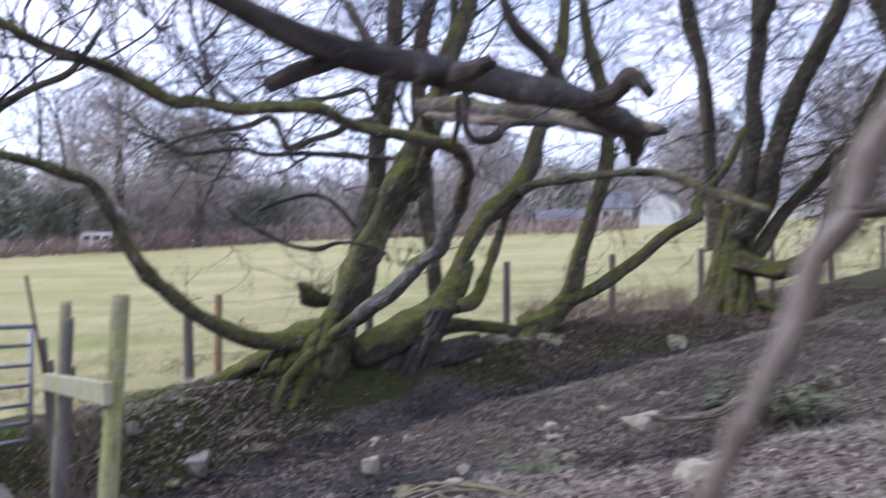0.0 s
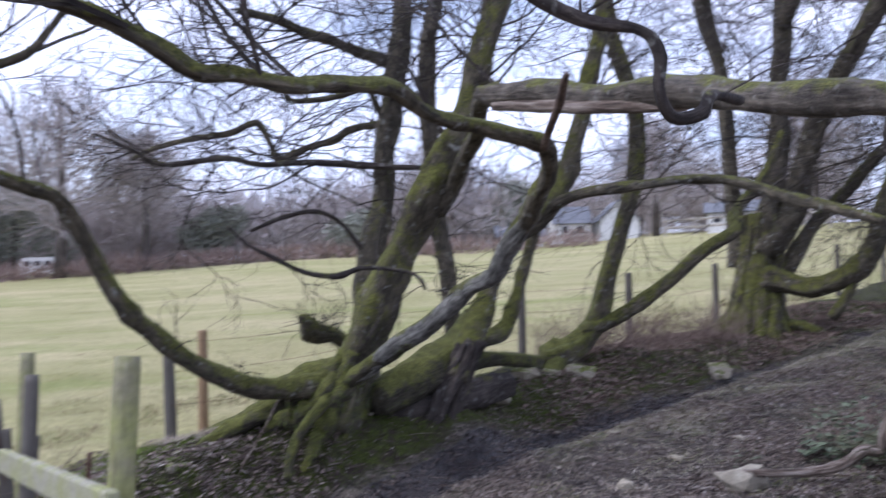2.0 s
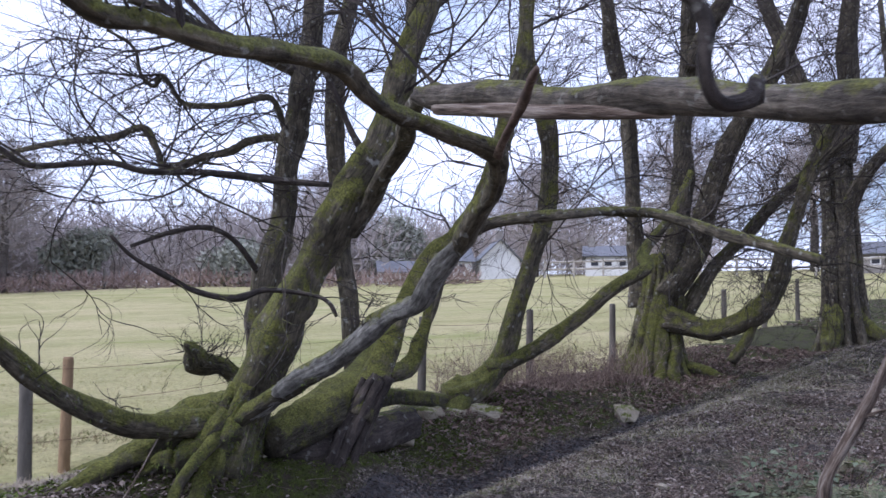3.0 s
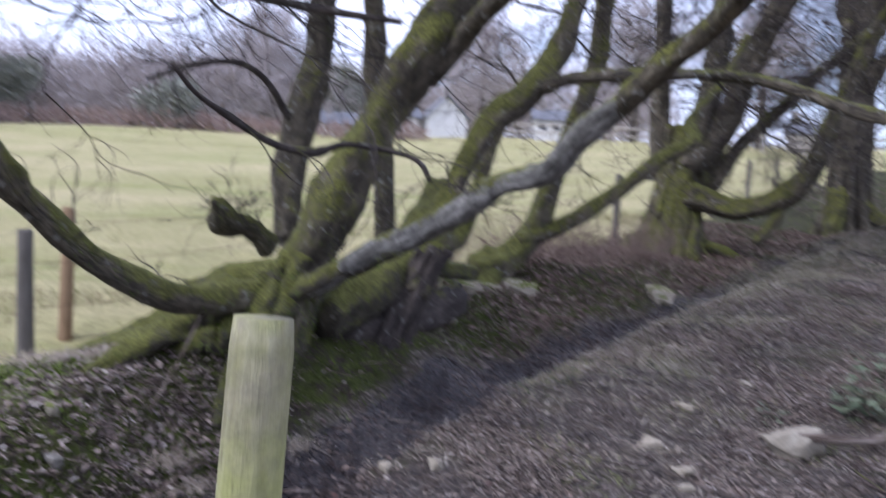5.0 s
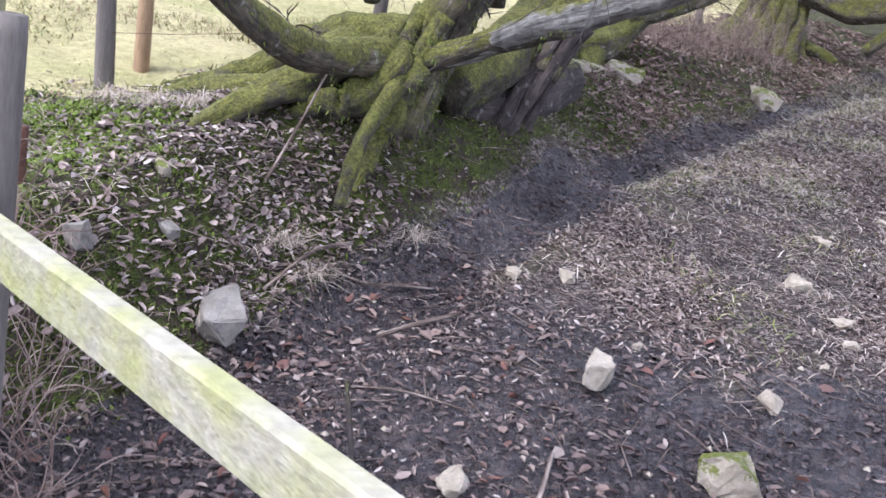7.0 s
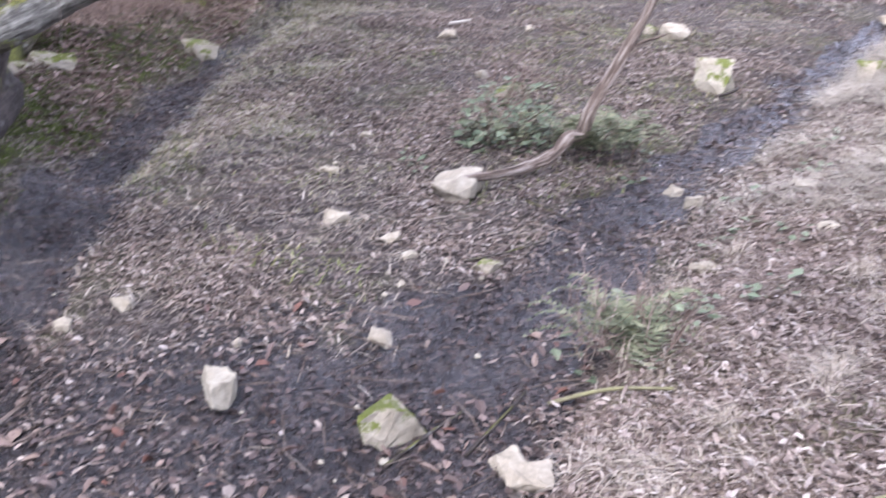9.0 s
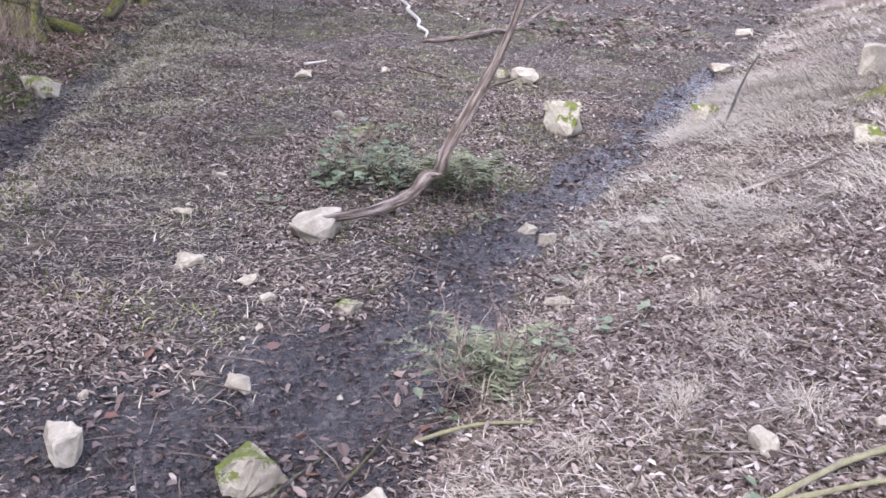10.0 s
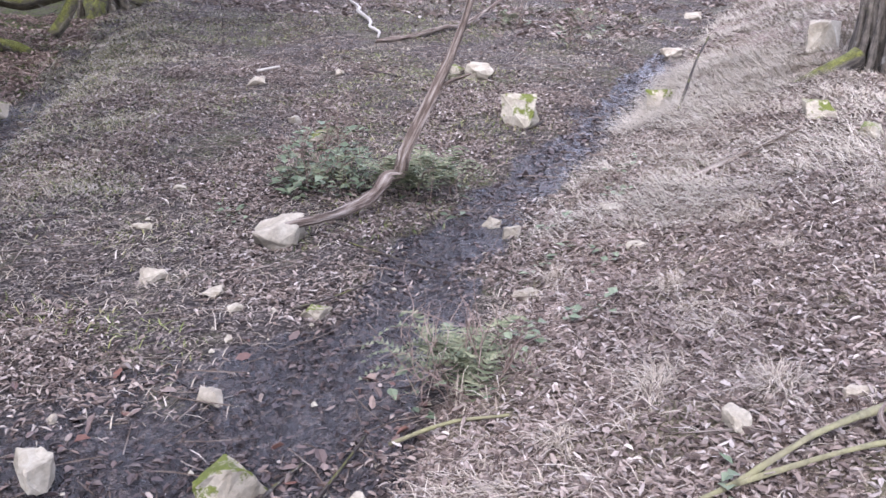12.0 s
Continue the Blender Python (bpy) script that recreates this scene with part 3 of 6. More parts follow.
gx, gy = spaced(-5.5, 9.5, 0.05, 900, 1.13), spaced(2.5, 13.5, 0.05, 900, 1.13)
nx, ny = len(gx), len(gy)
GX, GY = np.meshgrid(gx, gy)
GZ = lay(GX, GY)
GZ = np.where(np.hypot(GX, GY) > 130, GZ - 0.02 * (np.hypot(GX, GY) - 130), GZ)
idx = np.arange(nx * ny).reshape(ny, nx)
quads = np.stack([idx[:-1, :-1], idx[:-1, 1:], idx[1:, 1:], idx[1:, :-1]], -1).reshape(-1, 4)
gme = raw_mesh("ground", np.stack([GX, GY, GZ], -1).reshape(-1, 3), quads.tolist(), M["ground"], True)
cover = gme.color_attributes.new("cover", "FLOAT_COLOR", "POINT")
cover.data.foreach_set("color", np.stack(zones(GX, GY), -1).reshape(-1).astype(np.float32))
ground = tagged(new("ground", gme), "muddy lane, leafy banks and a sloping winter pasture", "ground", kind="structure")


# ---- the hedgerow trees ----
def grow_tree(place, label, boughs, twig_plan, seed, group="old hedgerow trees", fur=False, sprouts=()):
    """A tree out of boughs (part name, material, control points); twig_plan gives, bough by bough, how many twigs, their length and where they start."""
    rnd = np.random.RandomState(seed)
    tree = thing("hedgerow_tree", place, label, "tree", group)
    s, skins = Soup(), []
    for k, (name, mat, pts) in enumerate(boughs):
        several = isinstance(pts[0], list)
        big = max(p[3] for p in (pts[0] if several else pts))
        me = limb_mesh(pts, M[mat], rnd, 20 if big > 0.15 else 14 if big > 0.05 else 8, 6, 0.24 if big > 0.06 else 0.18, 0.075 if big > 0.1 else 0.04, 0.73)
        skins.append((name, mat, me))
        ob = part(name, me, tree)
        ob.matrix_parent_inverse = Matrix.Translation(place).inverted()
        count, length, start, droop = twig_plan.get(k, (0, 0, 0, 0))
        c = smooth_path(pts[0] if several else pts, 6)
        for j in range(count):
            i = int((start + (1 - start) * rnd.rand()) * (len(c) - 2))
            d = c[i + 1, :3] - c[i, :3]
            d = d / (np.linalg.norm(d) + 1e-9) * 0.5 + (rnd.rand(3) - 0.5) * 1.9
            d[2] = d[2] * 0.6 + 0.15
            if c[i, 1] < 6.2:
                d[2] = abs(d[2]) + 0.35
            d = d / np.linalg.norm(d)
            hang = droop if c[i, 1] > 6.2 else -0.09
            r = min(c[i, 3] * 0.4, 0.0056)
            if c[i, 2] > 2.3 and j % 5 == 0 and c[i, 3] > 0.03:
                twig(s, c[i, :3], d, length * (1.4 + 0.8 * rnd.rand()), min(0.014, c[i, 3] * 0.4), rnd, 3, hang)
            else:
                twig(s, c[i, :3], d, length * (0.5 + 1.0 * rnd.rand()), r, rnd, 2, hang)
    for x, y, z, n, length in sprouts:
        for k in range(n):
            d = np.array((rnd.rand() - 0.5, rnd.rand() - 0.5, 0.2 + 0.6 * rnd.rand()))
            at = np.array((x, y, z)) + (rnd.rand(3) - 0.5) * 0.16
            twig(s, at, d / np.linalg.norm(d), length * (0.5 + 0.8 * rnd.rand()), 0.006, rnd, 1, 0.02)
    if fur:
        coat = Soup()
        for name, mat, me in skins:
            if mat not in ("moss_root", "bark_moss"):
                continue
            n = len(me.polygons)
            mid, nor, area = np.empty(n * 3), np.empty(n * 3), np.empty(n)
            me.polygons.foreach_get("center", mid)
            me.polygons.foreach_get("normal", nor)
            me.polygons.foreach_get("area", area)
            mid, nor = mid.reshape(-1, 3), nor.reshape(-1, 3)
            lush = area * np.clip(nor[:, 2] + 0.6, 0, 1) * (1 - ramp(1.15, 1.7, mid[:, 2])) * ramp(0.35, 0.6, grain(mid[:, 0] + mid[:, 2], mid[:, 1], 0.16, 30))
            lush *= 1.0 if mat == "moss_root" else 0.6
            for i in np.nonzero(rnd.rand(n) * 0.00012 < lush)[0]:
                for j in range(int(min(7, 1 + lush[i] / 0.0005))):
                    side = np.cross(nor[i], rnd.randn(3))
                    side /= np.linalg.norm(side) + 1e-9
                    along_it = np.cross(nor[i], side)
                    p = mid[i] + (rnd.rand() - 0.5) * 0.05 * side + (rnd.rand() - 0.5) * 0.05 * along_it - nor[i] * 0.006
                    tip = p + nor[i] * (0.012 + 0.016 * rnd.rand()) + along_it * 0.02 * (rnd.rand() - 0.5) + np.array((0, 0, -0.035 * rnd.rand()))
                    coat.add([p - side * 0.006, p + side * 0.006, tip], [(0, 1, 2)])
        if coat.n:
            ob = part("moss_coat", coat.mesh("moss_coat", M["moss"]), tree, "shaggy green moss on roots and butt")
            ob.matrix_parent_inverse = Matrix.Translation(place).inverted()
            ob["kind"] = "stuff"
    if s.n:
        ob = part("twig_spray", s.mesh("twig_spray", M["bark_dark"]), tree, "fine bare winter twigs")
        ob.matrix_parent_inverse = Matrix.Translation(place).inverted()
        ob["kind"] = "stuff"
    return tree


def crawling_root(start, heading, length, radius, seed):
    """A root that leaves the butt, bends down onto the bank and creeps along it into the earth."""
    rnd = np.random.RandomState(seed)
    x, y, z0 = start
    a, run = radians(heading), []
    for t in np.linspace(0, 1, 8):
        r = radius * (1.15 - 0.7 * t)
        low = gz(x, y) + 0.45 * r - 0.08 * ramp(0.8, 1.0, t)
        run.append((x, y, low + max(z0 - low, 0.0) * (1 - t) ** 2.4, r))
        a += (rnd.rand() - 0.5) * 0.75
        x, y = x + math.cos(a) * length / 7, y + math.sin(a) * length / 7
    return ("root", "moss_root", run)


MAIN_BOUGHS = [
    ("trunk", "bark_moss", [(-1.08, 7.68, 0.6, 0.261), (-0.95, 7.70, 1.08, 0.235), (-0.78, 7.70, 1.53, 0.217), (-0.60, 7.67, 1.92, 0.206), (-0.44, 7.68, 2.26, 0.196), (-0.30, 7.56, 2.54, 0.176), (-0.16, 7.54, 2.79, 0.171), (-0.01, 7.50, 3.09, 0.161), (0.10, 7.54, 3.42, 0.148), (0.26, 7.55, 3.80, 0.137), (0.36, 7.55, 4.17, 0.116), (0.48, 7.55, 4.73, 0.091), (0.55, 7.51, 5.32, 0.061)]),
    ("bough", "bark_moss", [(-0.97, 7.79, 0.97, 0.134), (-1.32, 7.51, 0.95, 0.135), (-1.67, 7.11, 0.99, 0.109), (-1.97, 6.71, 1.20, 0.097), (-2.19, 6.32, 1.48, 0.086), (-2.28, 6.07, 1.66, 0.086), (-2.35, 5.92, 1.91, 0.070), (-2.44, 5.75, 2.19, 0.069), (-2.48, 5.59, 2.36, 0.071), (-2.56, 5.43, 2.41, 0.060), (-2.76, 5.07, 2.48, 0.054), (-2.95, 4.69, 2.51, 0.050), (-3.03, 4.50, 2.56, 0.045), (-3.04, 4.33, 2.70, 0.044), (-3.09, 4.12, 2.84, 0.036), (-3.15, 3.88, 3.00, 0.026)]),
    ("branch", "bark", [(-3.04, 4.48, 2.59, 0.041), (-2.97, 4.50, 2.75, 0.041), (-2.73, 4.56, 2.71, 0.040), (-2.58, 4.63, 2.83, 0.036), (-2.38, 4.61, 2.93, 0.036), (-2.20, 4.69, 3.02, 0.032), (-2.08, 4.71, 3.16, 0.029), (-1.94, 4.71, 3.36, 0.022)]),
    ("bough", "bark", [(-0.24, 7.64, 2.41, 0.100), (-0.07, 7.49, 2.65, 0.109), (0.06, 7.13, 2.80, 0.097), (0.14, 6.79, 2.90, 0.089), (0.16, 6.35, 2.94, 0.079), (0.20, 5.92, 2.95, 0.075), (0.26, 5.59, 2.92, 0.075), (0.34, 5.42, 2.90, 0.075)]),
    ("broken_trunk", "old_log", [(0.20, 5.55, 2.93, 0.065), (0.31, 5.43, 2.89, 0.087), (0.55, 5.12, 2.80, 0.096), (0.82, 4.78, 2.70, 0.091), (1.09, 4.42, 2.61, 0.094), (1.32, 3.95, 2.47, 0.087), (1.52, 3.5, 2.35, 0.100), (1.62, 3.25, 2.29, 0.061), (1.7, 3.05, 2.26, 0.030)]),
    ("splinter", "dead_wood", [(0.28, 5.42, 2.82, 0.050), (0.6, 5.0, 2.70, 0.048), (0.9, 4.6, 2.60, 0.045), (1.15, 4.3, 2.52, 0.020)]),
    ("dead_branch", "bark_dark", [(0.2, 3.05, 2.9, 0.030), (0.36, 2.98, 2.66, 0.032), (0.54, 3.00, 2.56, 0.032), (0.72, 3.01, 2.51, 0.029), (0.78, 3.01, 2.42, 0.029), (0.78, 3.00, 2.32, 0.027), (0.82, 3.02, 2.23, 0.031), (0.92, 3.06, 2.25, 0.029), (0.98, 3.14, 2.32, 0.025), (1.2, 3.6, 2.40, 0.030)]),
    ("root", "moss_root", [(-1.0, 7.75, 0.95, 0.087), (-1.09, 7.63, 0.92, 0.084), (-0.84, 7.46, 1.07, 0.097), (-0.57, 7.28, 1.27, 0.085), (-0.40, 7.14, 1.35, 0.05)]),
    ("bough", "bark_grey", [(-1.0, 7.55, 1.0, 0.05), (-0.80, 7.44, 1.11, 0.075), (-0.57, 7.28, 1.29, 0.090), (-0.31, 7.07, 1.43, 0.093), (-0.12, 6.85, 1.57, 0.093), (0.08, 6.63, 1.74, 0.086), (0.25, 6.39, 1.82, 0.088), (0.36, 6.15, 2.00, 0.082), (0.48, 5.90, 2.17, 0.076)]),
    ("bough", "bark_moss", [(0.42, 6.03, 2.08, 0.05), (0.48, 5.90, 2.17, 0.073), (0.54, 5.65, 2.30, 0.070), (0.58, 5.41, 2.40, 0.069), (0.56, 5.07, 2.48, 0.066), (0.46, 4.93, 2.50, 0.057), (0.20, 4.66, 2.53, 0.053), (0.04, 4.45, 2.53, 0.049), (-0.07, 4.23, 2.56, 0.049), (-0.17, 4.00, 2.60, 0.049), (-0.39, 3.76, 2.55, 0.051), (-0.54, 3.57, 2.51, 0.047), (-0.71, 3.46, 2.54, 0.044), (-0.82, 3.36, 2.54, 0.050), (-0.96, 3.23, 2.61, 0.047), (-1.05, 3.12, 2.65, 0.044), (-1.17, 2.99, 2.68, 0.041), (-1.32, 2.89, 2.74, 0.037), (-1.53, 2.70, 2.87, 0.029)]),
    ("broken_stub", "red_wood", [(0.53, 4.93, 2.47, 0.034), (0.555, 4.80, 2.53, 0.026), (0.58, 4.62, 2.61, 0.029), (0.60, 4.48, 2.67, 0.025), (0.608, 4.40, 2.71, 0.024), (0.612, 4.37, 2.725, 0.014)]),
    ("stem", "bark_moss", [(-0.20, 8.39, 0.90, 0.213), (0.10, 8.64, 1.42, 0.145), (0.25, 8.74, 1.91, 0.123), (0.47, 8.83, 2.24, 0.137), (0.75, 8.86, 2.50, 0.144), (0.95, 8.86, 2.82, 0.120), (1.07, 8.81, 3.13, 0.113), (1.15, 8.84, 3.46, 0.114), (1.26, 8.85, 3.84, 0.108), (1.35, 8.84, 4.26, 0.098), (1.42, 8.85, 4.85, 0.079)]),
    ("branch", "bark_moss", [(0.08, 8.93, 1.27, 0.125), (0.33, 9.14, 1.34, 0.103), (0.48, 9.25, 1.63, 0.077), (0.58, 9.35, 1.97, 0.073), (0.68, 9.33, 2.32, 0.068), (0.71, 9.11, 2.50, 0.062)]),
    ("branch", "bark", [(0.78, 8.86, 2.49, 0.084), (0.99, 8.68, 2.61, 0.073), (1.31, 8.50, 2.63, 0.068), (1.67, 8.31, 2.66, 0.062), (2.15, 8.54, 2.72, 0.063), (2.38, 8.11, 2.64, 0.060), (2.54, 7.82, 2.53, 0.058), (2.71, 7.50, 2.41, 0.061), (2.87, 7.18, 2.29, 0.059), (3.10, 6.78, 2.14, 0.050)]),
    ("stem", "bark", [(-1.07, 9.17, 1.21, 0.146), (-1.05, 9.19, 1.72, 0.157), (-0.97, 9.28, 2.25, 0.170), (-0.90, 9.33, 2.75, 0.163), (-0.85, 9.35, 3.25, 0.152), (-0.78, 9.36, 3.67, 0.163), (-0.70, 9.33, 4.12, 0.160), (-0.65, 9.28, 4.57, 0.140), (-0.60, 9.28, 5.10, 0.116), (-0.61, 9.26, 5.82, 0.096), (-0.68, 9.11, 6.47, 0.064)]),
    ("branch", "bark", [(-0.78, 9.32, 4.16, 0.080), (-1.05, 9.18, 4.25, 0.079), (-1.33, 8.93, 4.31, 0.073), (-1.60, 8.78, 4.37, 0.068), (-1.85, 8.61, 4.45, 0.052), (-2.16, 8.43, 4.48, 0.043)]),
    ("branch", "bark", [(-0.89, 9.39, 3.52, 0.062), (-1.09, 9.39, 3.51, 0.049), (-1.26, 9.39, 3.46, 0.053), (-1.40, 9.40, 3.36, 0.049), (-1.65, 9.49, 3.32, 0.044), (-1.90, 9.57, 3.26, 0.054), (-2.08, 9.65, 3.24, 0.045), (-2.15, 9.71, 3.40, 0.046), (-2.29, 9.74, 3.63, 0.047), (-2.41, 9.71, 3.64, 0.043), (-2.64, 9.78, 3.56, 0.049), (-3.11, 9.88, 3.53, 0.045), (-3.60, 10.06, 3.48, 0.035), (-3.86, 9.99, 3.34, 0.023)]),
    ("branch", "bark", [(-0.89, 9.38, 3.56, 0.040), (-0.98, 9.32, 3.82, 0.040), (-1.08, 9.29, 3.88, 0.046), (-1.32, 9.30, 3.81, 0.046), (-1.61, 9.28, 3.78, 0.040), (-1.85, 9.35, 3.81, 0.036), (-1.98, 9.27, 4.00, 0.036), (-2.05, 9.24, 4.06, 0.036), (-2.11, 9.27, 3.95, 0.028), (-2.23, 9.21, 4.06, 0.020), (-2.28, 9.13, 4.28, 0.020), (-2.50, 9.03, 4.42, 0.018)]),
    ("branch", "bark_dark", [(-0.30, 8.58, 2.92, 0.031), (-0.79, 8.59, 2.95, 0.049), (-1.23, 8.57, 2.99, 0.045), (-1.53, 8.54, 3.00, 0.040), (-1.95, 8.48, 3.00, 0.038), (-2.27, 8.41, 3.05, 0.036), (-2.83, 8.27, 3.00, 0.036), (-3.07, 8.16, 3.12, 0.027), (-3.37, 8.01, 3.26, 0.018)]),
    ("dead_branch", "bark_dark", [(-1.61, 6.30, 2.21, 0.015), (-1.51, 6.43, 2.09, 0.018), (-1.36, 6.55, 2.00, 0.022), (-1.15, 6.68, 1.89, 0.026), (-0.94, 6.79, 1.86, 0.026), (-0.75, 6.89, 1.92, 0.027), (-0.45, 6.93, 1.89, 0.023), (-0.33, 6.92, 1.84, 0.020), (-0.28, 6.92, 1.74, 0.017)]),
    ("branch", "bark_dark", [(-1.08, 9.18, 2.19, 0.043), (-1.27, 8.95, 2.45, 0.035), (-1.49, 8.81, 2.56, 0.030), (-1.77, 8.68, 2.50, 0.027), (-2.08, 8.54, 2.36, 0.020)]),
    ("stem", "bark", [(-0.18, 9.86, 1.19, 0.137), (-0.26, 9.88, 1.91, 0.132), (-0.37, 9.95, 2.54, 0.130), (-0.37, 9.97, 3.14, 0.126), (-0.41, 9.95, 3.73, 0.132), (-0.42, 9.92, 4.22, 0.134), (-0.34, 9.86, 4.71, 0.107), (-0.25, 9.94, 5.31, 0.090), (-0.24, 9.81, 6.04, 0.062)]),
    ("stem", "bark", [(-0.05, 7.74, 2.95, 0.069), (0.12, 7.69, 3.47, 0.079), (0.21, 7.68, 3.80, 0.075), (0.25, 7.65, 4.13, 0.065), (0.27, 7.59, 4.52, 0.055), (0.26, 7.52, 5.10, 0.044)]),
    ("branch", "bark_dark", [(-0.10, 7.53, 2.98, 0.035), (-0.22, 7.50, 3.18, 0.035), (-0.31, 7.45, 3.37, 0.031), (-0.40, 7.41, 3.55, 0.027), (-0.50, 7.37, 3.68, 0.017)]),
    ("stem", "bark_moss", [(0.84, 10.71, 0.86, 0.241), (1.08, 10.82, 1.03, 0.212), (1.42, 10.90, 1.33, 0.184), (1.63, 10.89, 1.91, 0.137), (1.74, 10.85, 2.43, 0.137), (1.94, 10.77, 3.01, 0.135), (2.02, 10.78, 3.53, 0.130), (1.97, 10.70, 3.97, 0.124), (1.83, 10.71, 4.45, 0.112), (1.73, 10.66, 5.03, 0.095), (1.68, 10.51, 5.77, 0.064)]),
    ("bough", "bark_moss", [(1.28, 10.86, 1.20, 0.140), (1.80, 10.87, 1.44, 0.117), (2.31, 10.90, 1.78, 0.111), (2.75, 10.90, 2.12, 0.106), (3.13, 10.91, 2.39, 0.101), (3.21, 11.16, 2.59, 0.091), (3.64, 11.24, 3.14, 0.077), (3.86, 11.28, 3.62, 0.060)]),
    ("root", "moss_root", [(-0.31, 8.44, 0.99, 0.190), (0.01, 9.12, 1.04, 0.125), (0.35, 9.89, 0.99, 0.102), (0.82, 10.72, 0.85, 0.154)]),
    ("root", "moss_root", [(-0.84, 7.83, 0.86, 0.190), (-0.53, 8.15, 0.96, 0.235), (-0.22, 8.65, 1.14, 0.234), (0.06, 9.25, 1.43, 0.191), (0.24, 9.63, 1.73, 0.134)]),
    ("cut_stub", "bark_moss", [(-1.16, 9.07, 1.2, 0.124), (-1.36, 8.9, 1.34, 0.10), (-1.5, 8.72, 1.40, 0.125), (-1.56, 8.58, 1.47, 0.09), (-1.6, 8.52, 1.55, 0.03)]),
    ("root", "moss_root", ridges((-1.25, 7.72, 0.25), (-0.92, 7.72, 1.25), 0.40, 0.2, 11, 33, 0.2, 0.0)),
    # Undercut roots take the twig bark: its darkness paints in the hollow's shade.
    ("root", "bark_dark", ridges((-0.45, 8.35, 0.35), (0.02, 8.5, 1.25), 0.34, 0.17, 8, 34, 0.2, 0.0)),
    ("root", "moss_root", [(-1.15, 7.85, 0.85, 0.139), (-1.6, 7.75, 0.72, 0.122), (-2.1, 7.85, 0.56, 0.104), (-2.5, 8.05, 0.42, 0.061)]),
    ("root", "moss_root", [(-1.05, 7.7, 0.95, 0.078), (-1.15, 7.45, 0.86, 0.065), (-1.3, 7.15, 0.68, 0.057), (-1.36, 7.02, 0.5, 0.048), (-1.38, 6.98, 0.3, 0.040)]),
    ("root", "moss_root", [(-1.3, 7.95, 0.8, 0.131), (-1.7, 7.95, 0.62, 0.096), (-2.1, 7.7, 0.5, 0.061), (-2.3, 7.55, 0.4, 0.030)]),
    # Dark bark again, painting the shadow beneath the butt.
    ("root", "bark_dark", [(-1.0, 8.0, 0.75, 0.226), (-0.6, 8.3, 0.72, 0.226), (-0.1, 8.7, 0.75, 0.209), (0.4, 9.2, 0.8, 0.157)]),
    ("root", "moss_root", [(0.95, 10.75, 0.9, 0.217), (0.9, 10.5, 0.75, 0.174), (0.85, 10.3, 0.55, 0.087)]),
]
for k, (x, y, z, heading, length, radius) in enumerate((
        (-1.12, 7.80, 1.04, 176, 1.45, 0.17), (-1.14, 7.72, 1.02, 190, 1.2, 0.16), (-1.14, 7.66, 1.0, 203, 0.85, 0.15),
        (-1.12, 7.62, 0.98, 218, 0.6, 0.15), (-1.06, 7.60, 0.95, 236, 0.42, 0.13), (-1.2, 7.9, 0.95, 162, 1.1, 0.13))):
    MAIN_BOUGHS.append(crawling_root((x, y, z), heading, length, radius, 60 + k))
grow_tree((-1.0, 7.8, 0.4), "sprawling many-stemmed old hornbeam with mossy base on the hedge bank", MAIN_BOUGHS, {0: (30, 0.9, 0.55, 0), 1: (22, 0.8, 0.5, 0.02), 2: (14, 0.7, 0.2, 0), 3: (3, 0.5, 0.3, 0), 9: (24, 0.7, 0.6, 0.02), 11: (30, 0.8, 0.4, 0), 12: (3, 0.4, 0.4, 0), 13: (5, 0.5, 0.0, 0), 14: (49, 1.0, 0.4, 0), 15: (26, 0.8, 0.2, 0), 16: (41, 0.8, 0.3, -0.01), 17: (30, 0.6, 0.4, 0), 18: (30, 0.8, 0.25, -0.01), 19: (5, 0.3, 0.1, 0), 20: (10, 0.5, 0.3, 0.0), 21: (38, 0.9, 0.4, 0), 22: (22, 0.9, 0.4, 0), 23: (4, 0.5, 0.4, 0), 24: (34, 0.9, 0.4, 0), 25: (6, 0.5, 0.4, 0), 28: (6, 0.3, 0.2, 0), 8: (4, 0.25, 0.2, 0), 6: (4, 0.3, 0.1, 0)}, 3, fur=True, sprouts=(
    (-2.1, 6.45, 1.40, 4, 0.3), (-1.75, 7.0, 1.05, 5, 0.25), (-1.5, 8.75, 1.42, 12, 0.3), (-1.3, 8.9, 1.3, 8, 0.3), (-1.05, 9.1, 1.55, 4, 0.25),
    (0.36, 6.15, 2.05, 4, 0.12), (-0.12, 6.85, 1.65, 4, 0.12), (1.55, 10.9, 1.6, 5, 0.35), (0.45, 9.2, 1.5, 4, 0.3), (-0.75, 7.7, 1.3, 3, 0.2)))


